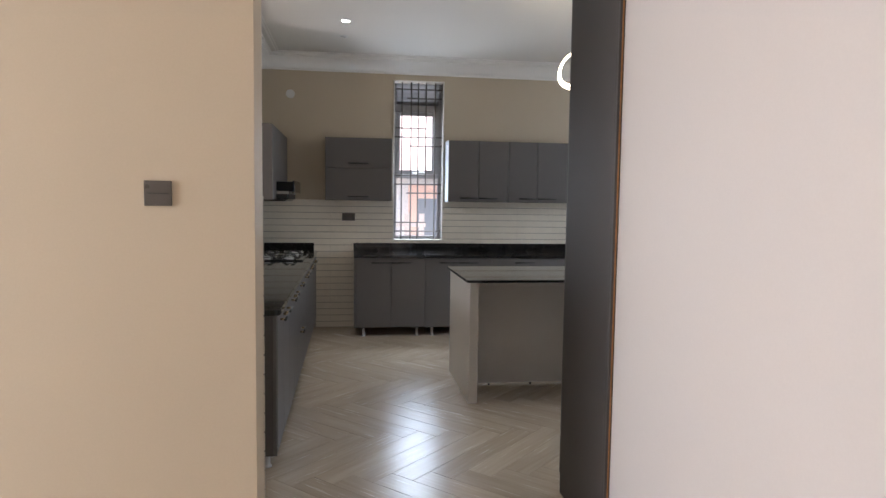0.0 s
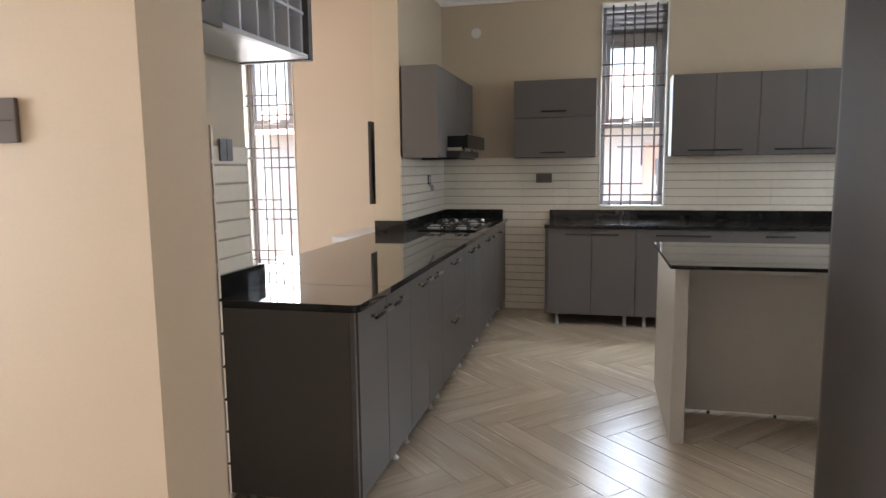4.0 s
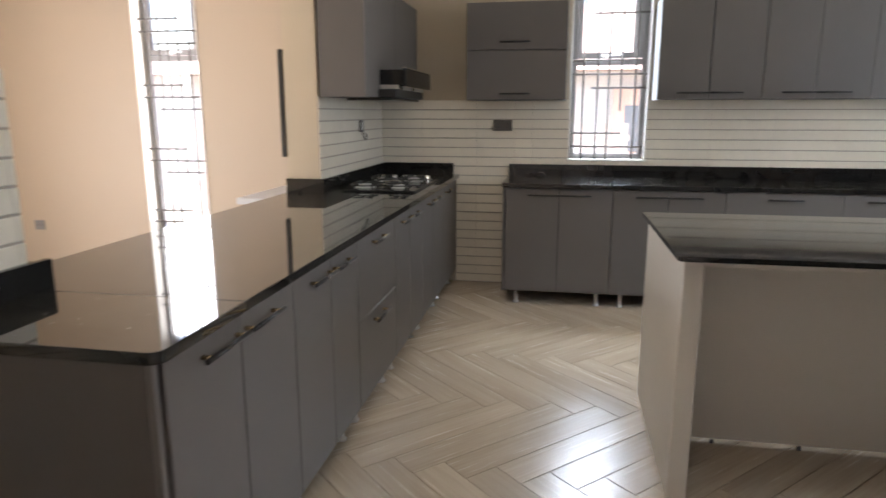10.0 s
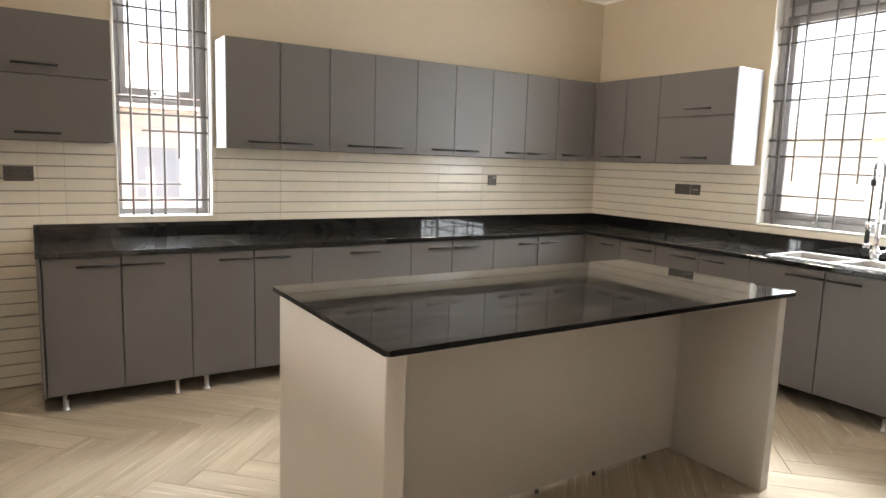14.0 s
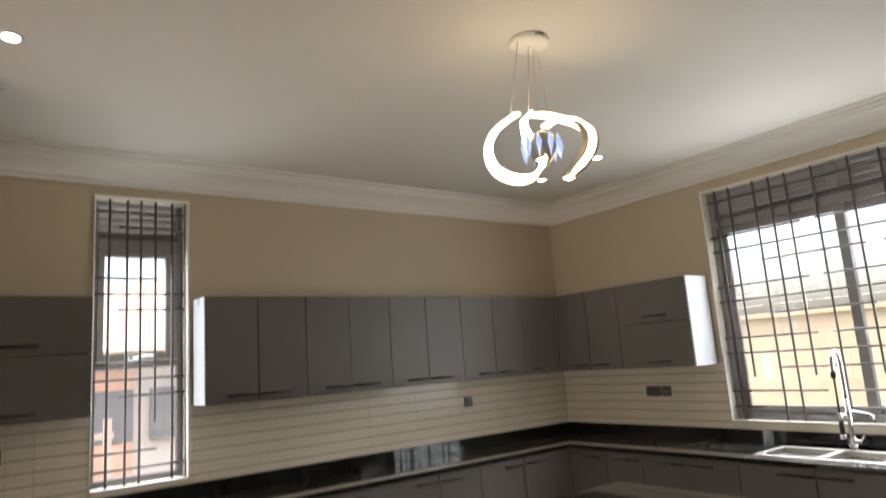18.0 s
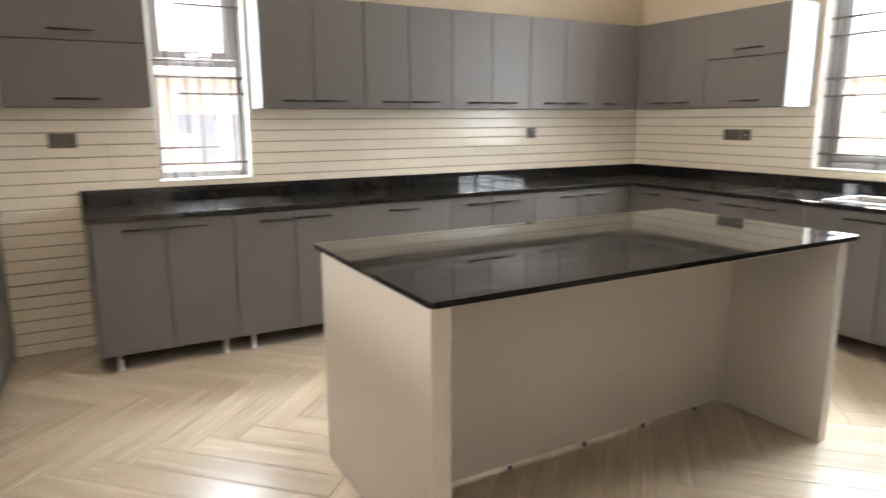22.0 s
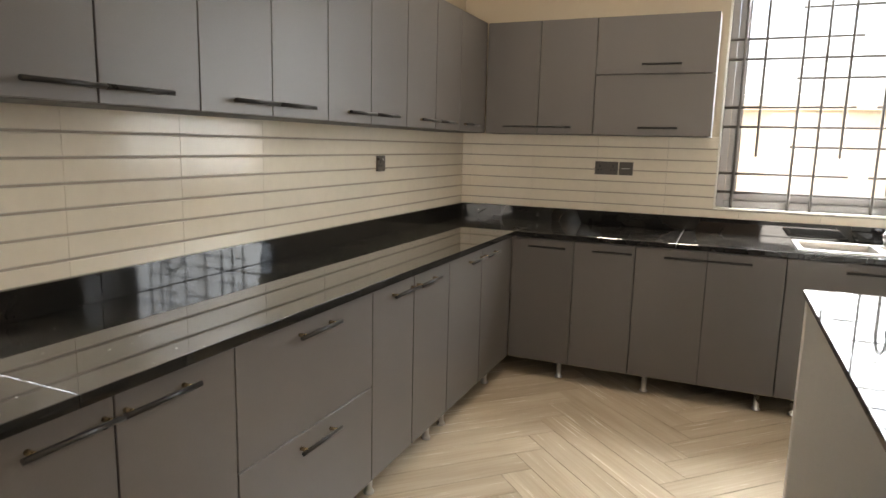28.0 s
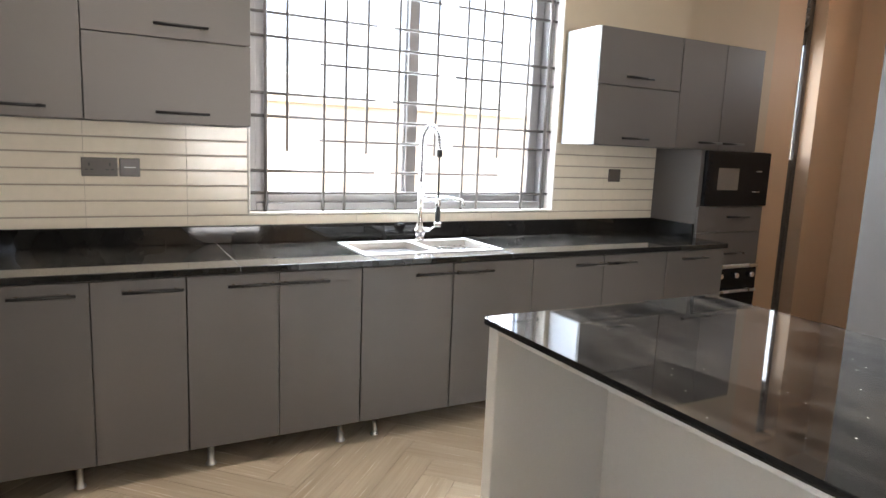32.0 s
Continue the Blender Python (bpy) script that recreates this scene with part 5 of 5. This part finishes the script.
for x in (-5.5, -2.5, 1.95, 3.0, 6.5):
    bm = bmesh.new()
    soft_box(bm, x, x + 0.75, 16.28, 16.36 if x != 1.95 else 16.29, 0.6, 1.55, r=0.01)
    part("window", bm, M_SKYGL, t)
t = thing("paling_fence", (1, 12, -0.2), "pale upright paling fence", "fence")
bm = bmesh.new()
for z in (0.2, 1.0):
    box(bm, -9, 1.65, 12.0, 12.04, z, z + 0.08)
part("rails", bm, M_PALE, t)
for k in range(35):
    bm = bmesh.new()
    box(bm, -8.0 + k * 0.28, -7.9 + k * 0.28, 11.96, 11.995, -0.2, 1.25)
    part("paling", bm, M_PALE, t)


# ---- wall tiles, each with four proud bands ----
TW = 0.446


def minus(rects, hole):
    """Rectangles (u0, u1, z0, z1) with a hole taken out."""
    left = []
    for a, b, c, d in rects:
        e, f, g, h = hole
        if e >= b or f <= a or g >= d or h <= c:
            left.append((a, b, c, d))
            continue
        if a < e:
            left.append((a, e, c, d))
        if f < b:
            left.append((f, b, c, d))
        m0, m1 = max(a, e), min(b, f)
        if c < g:
            left.append((m0, m1, c, g))
        if h < d:
            left.append((m0, m1, h, d))
    return left


def tiling(parent, run, u0, u1, phase, z_low, holes, top=1.495, pitch=0.0751, back=-0.0118):
    """Cream tiles on a wall down to z_low, cut round holes."""
    made = 0
    row = 0
    while top - row * 4 * pitch > z_low:
        zt_ = top - row * 4 * pitch
        k = math.floor((u0 - phase) / TW)
        while phase + k * TW < u1:
            a, b = max(u0, phase + k * TW), min(u1, phase + (k + 1) * TW)
            k += 1
            if b - a < 0.004:
                continue
            rects = []
            for i in range(4):
                c, d = max(z_low, zt_ - (i + 1) * pitch), zt_ - i * pitch
                if d - c > 0.006:
                    rects.append((a + 0.00045, b - 0.00045, c + 0.0038, d - 0.0038 if (row or i) else d))
            for hole in holes:
                rects = minus(rects, hole)
            rects = [r for r in rects if r[1] - r[0] > 0.003 and r[3] - r[2] > 0.003]
            if not rects:
                continue
            bm = bmesh.new()
            for p, q, c, d in rects:
                e = min(0.0022, (q - p) / 3, (d - c) / 3)
                lo = [bm.verts.new(run.pt(x, back + 0.004, z)) for x, z in ((p, c), (q, c), (q, d), (p, d))]
                mid = [bm.verts.new(run.pt(x, -0.0022, z)) for x, z in ((p, c), (q, c), (q, d), (p, d))]
                hi = [bm.verts.new(run.pt(x, 0.0, z)) for x, z in ((p + 0.0004, c + e), (q - 0.0004, c + e), (q - 0.0004, d - e), (p + 0.0004, d - e))]
                bm.faces.new(hi)
                for r1, r2 in ((lo, mid), (mid, hi)):
                    for i in range(4):
                        bm.faces.new((r1[i], r1[(i + 1) % 4], r2[(i + 1) % 4], r2[i]))
            ob = part("tile", bm, M_TILE, parent)
            made += 1
        row += 1
    return made


def backing(parent, run, rects):
    bm = bmesh.new()
    for a, b, c, d in rects:
        box(bm, *run.ext(a, b, -0.0118, -0.0055, c, d))
    part("grout_bed", bm, M_GROOVE, parent)


nh = [(WIN_N[0], WIN_N[1], WIN_N[2], 9)]
backing(n_wall, NORTH, minus([(-0.79, 4.90, 0.0, 1.494)], nh[0]))
tiling(n_wall, NORTH, -0.79, 0.30, -0.005 - 2 * TW, 0.0, nh + [(-0.79, -0.17, 0, 0.9)])
tiling(n_wall, NORTH, 0.30, 4.90, -0.005, 0.9, nh)
eh = [(WIN_E[0], WIN_E[1], WIN_E[2], 9)]
backing(e_wall, EAST, minus([(2.0, 7.37, 0.0, 1.494)], eh[0]))
tiling(e_wall, EAST, 2.81, 7.37, 6.40 - 12 * TW, 0.9, eh)
backing(w_wall, WEST, [(2.31, 3.64, 0.0, 1.507), (5.935, 7.37, 0.0, 1.494)])
tiling(w_wall, WEST, 2.31, 3.64, 2.724 - 2 * TW, 0.0, [(3.29, 4, 0.1, 0.87)], 1.508, 0.0772)
tiling(w_wall, WEST, 5.936, 7.37, 5.94, 0.9, [])
SR = Run("x", 2.31, 1)
backing(s_wall, SR, [(-0.79, -0.109, 0.0, 1.507)])
tiling(s_wall, SR, -0.778, -0.105, -0.79, 0.0, [], 1.508, 0.0772)

# ---- herringbone floor planks ----
PL, PW = 0.90, 0.15
AX, AY = 0.667, 4.48
ROOM = (-0.789, 4.899, 2.299, 7.369)


def clip(poly, room):
    for axis, lim, keep in ((0, room[0], 1), (0, room[1], -1), (1, room[2], 1), (1, room[3], -1)):
        res = []
        for i in range(len(poly)):
            p, q = poly[i], poly[(i + 1) % len(poly)]
            dp, dq = keep * (p[axis] - lim), keep * (q[axis] - lim)
            if dp >= 0:
                res.append(p)
            if dp * dq < 0:
                s = dp / (dp - dq)
                res.append((p[0] + s * (q[0] - p[0]), p[1] + s * (q[1] - p[1])))
        poly = res
        if len(poly) < 3:
            return []
    return poly


def plank_mesh(poly):
    """A plank from its outline in its own axes: eased upper edges, sides down to the bed."""
    n = len(poly)
    cx, cy = sum(p[0] for p in poly) / n, sum(p[1] for p in poly) / n
    bm = bmesh.new()

    def ring(inset, z):
        got = []
        for i in range(n):
            a, b, c = Vector(poly[i - 1]), Vector(poly[i]), Vector(poly[(i + 1) % n])
            e, f = (b - a), (c - b)
            if e.length < 1e-6 or f.length < 1e-6:
                got.append(bm.verts.new((*b, z)))
                continue
            e.normalize(), f.normalize()
            n1, n2 = Vector((-e.y, e.x)), Vector((-f.y, f.x))
            k = 1 + n1.dot(n2)
            s = (n1 + n2) / max(k, 0.3)
            p = b + inset * s
            got.append(bm.verts.new((p.x, p.y, z)))
        return got
    rings = [ring(0.0010, -0.004), ring(0.0011, -0.0008), ring(0.0022, 0.0)]
    bm.faces.new(rings[2])
    for r1, r2 in zip(rings, rings[1:]):
        for i in range(n):
            bm.faces.new((r1[i], r1[(i + 1) % n], r2[(i + 1) % n], r2[i]))
    me = bpy.data.meshes.new("plank")
    bmesh.ops.recalc_face_normals(bm, faces=bm.faces[:])
    bm.to_mesh(me)
    bm.free()
    me.materials.append(M_PLANK)
    return me


whole = plank_mesh([(0, 0), (PL, 0), (PL, PW), (0, PW)])
R2 = math.sqrt(0.5)
pick = random.Random(7)
for strip in range(-3, 5):
    for k in range(-30, 40):
        for across in (0, 1):
            u0_, v0_ = k * PW + strip * PL, k * PW - strip * PL
            if across:
                v0_ += PW
            # own axes: x along the plank
            ang = radians(-45) if across else radians(45)
            ox, oy = AX + (u0_ + v0_) * R2, AY + (u0_ - v0_) * R2
            ca, sa = math.cos(ang), math.sin(ang)
            # planks that run the other way lie on the far side of their long edge
            off = 0.0
            corners = [(0, 0), (PL, 0), (PL, PW), (0, PW)]
            if not across:
                corners = [(0, 0), (PL, 0), (PL, -PW), (0, -PW)][::-1]
            pts = [(ox + ca * a - sa * b, oy + sa * a + ca * b) for a, b in corners]
            cut = clip(pts, ROOM)
            if len(cut) < 3:
                continue
            area = abs(sum(cut[i - 1][0] * cut[i][1] - cut[i][0] * cut[i - 1][1] for i in range(len(cut)))) / 2
            if area < 0.0008:
                continue
            if area > PL * PW * 0.9999:
                cx, cy = sum(p[0] for p in pts) / 4, sum(p[1] for p in pts) / 4
                ob = new("plank", whole)
                flip = pick.choice((0, math.pi))
                a2 = ang + flip
                ob.location = (cx - (math.cos(a2) * PL - math.sin(a2) * PW) / 2, cy - (math.sin(a2) * PL + math.cos(a2) * PW) / 2, 0)
                ob.rotation_euler = (0, 0, a2)
            else:
                loc = [(ca * (x - ox) + sa * (y - oy), -sa * (x - ox) + ca * (y - oy)) for x, y in cut]
                sgn = sum(loc[i - 1][0] * loc[i][1] - loc[i][0] * loc[i - 1][1] for i in range(len(loc)))
                if sgn < 0:
                    loc = loc[::-1]
                ob = new("plank", plank_mesh(loc))
                ob.location, ob.rotation_euler = (ox, oy, 0), (0, 0, ang)
            ob.parent = floor
bm = bmesh.new()
box(bm, 3.389, 4.911, 0.571, 2.298, -0.003, 0.0)
structure("floor_passage", bm, M_PLANK, "wood-look tiled passage floor")
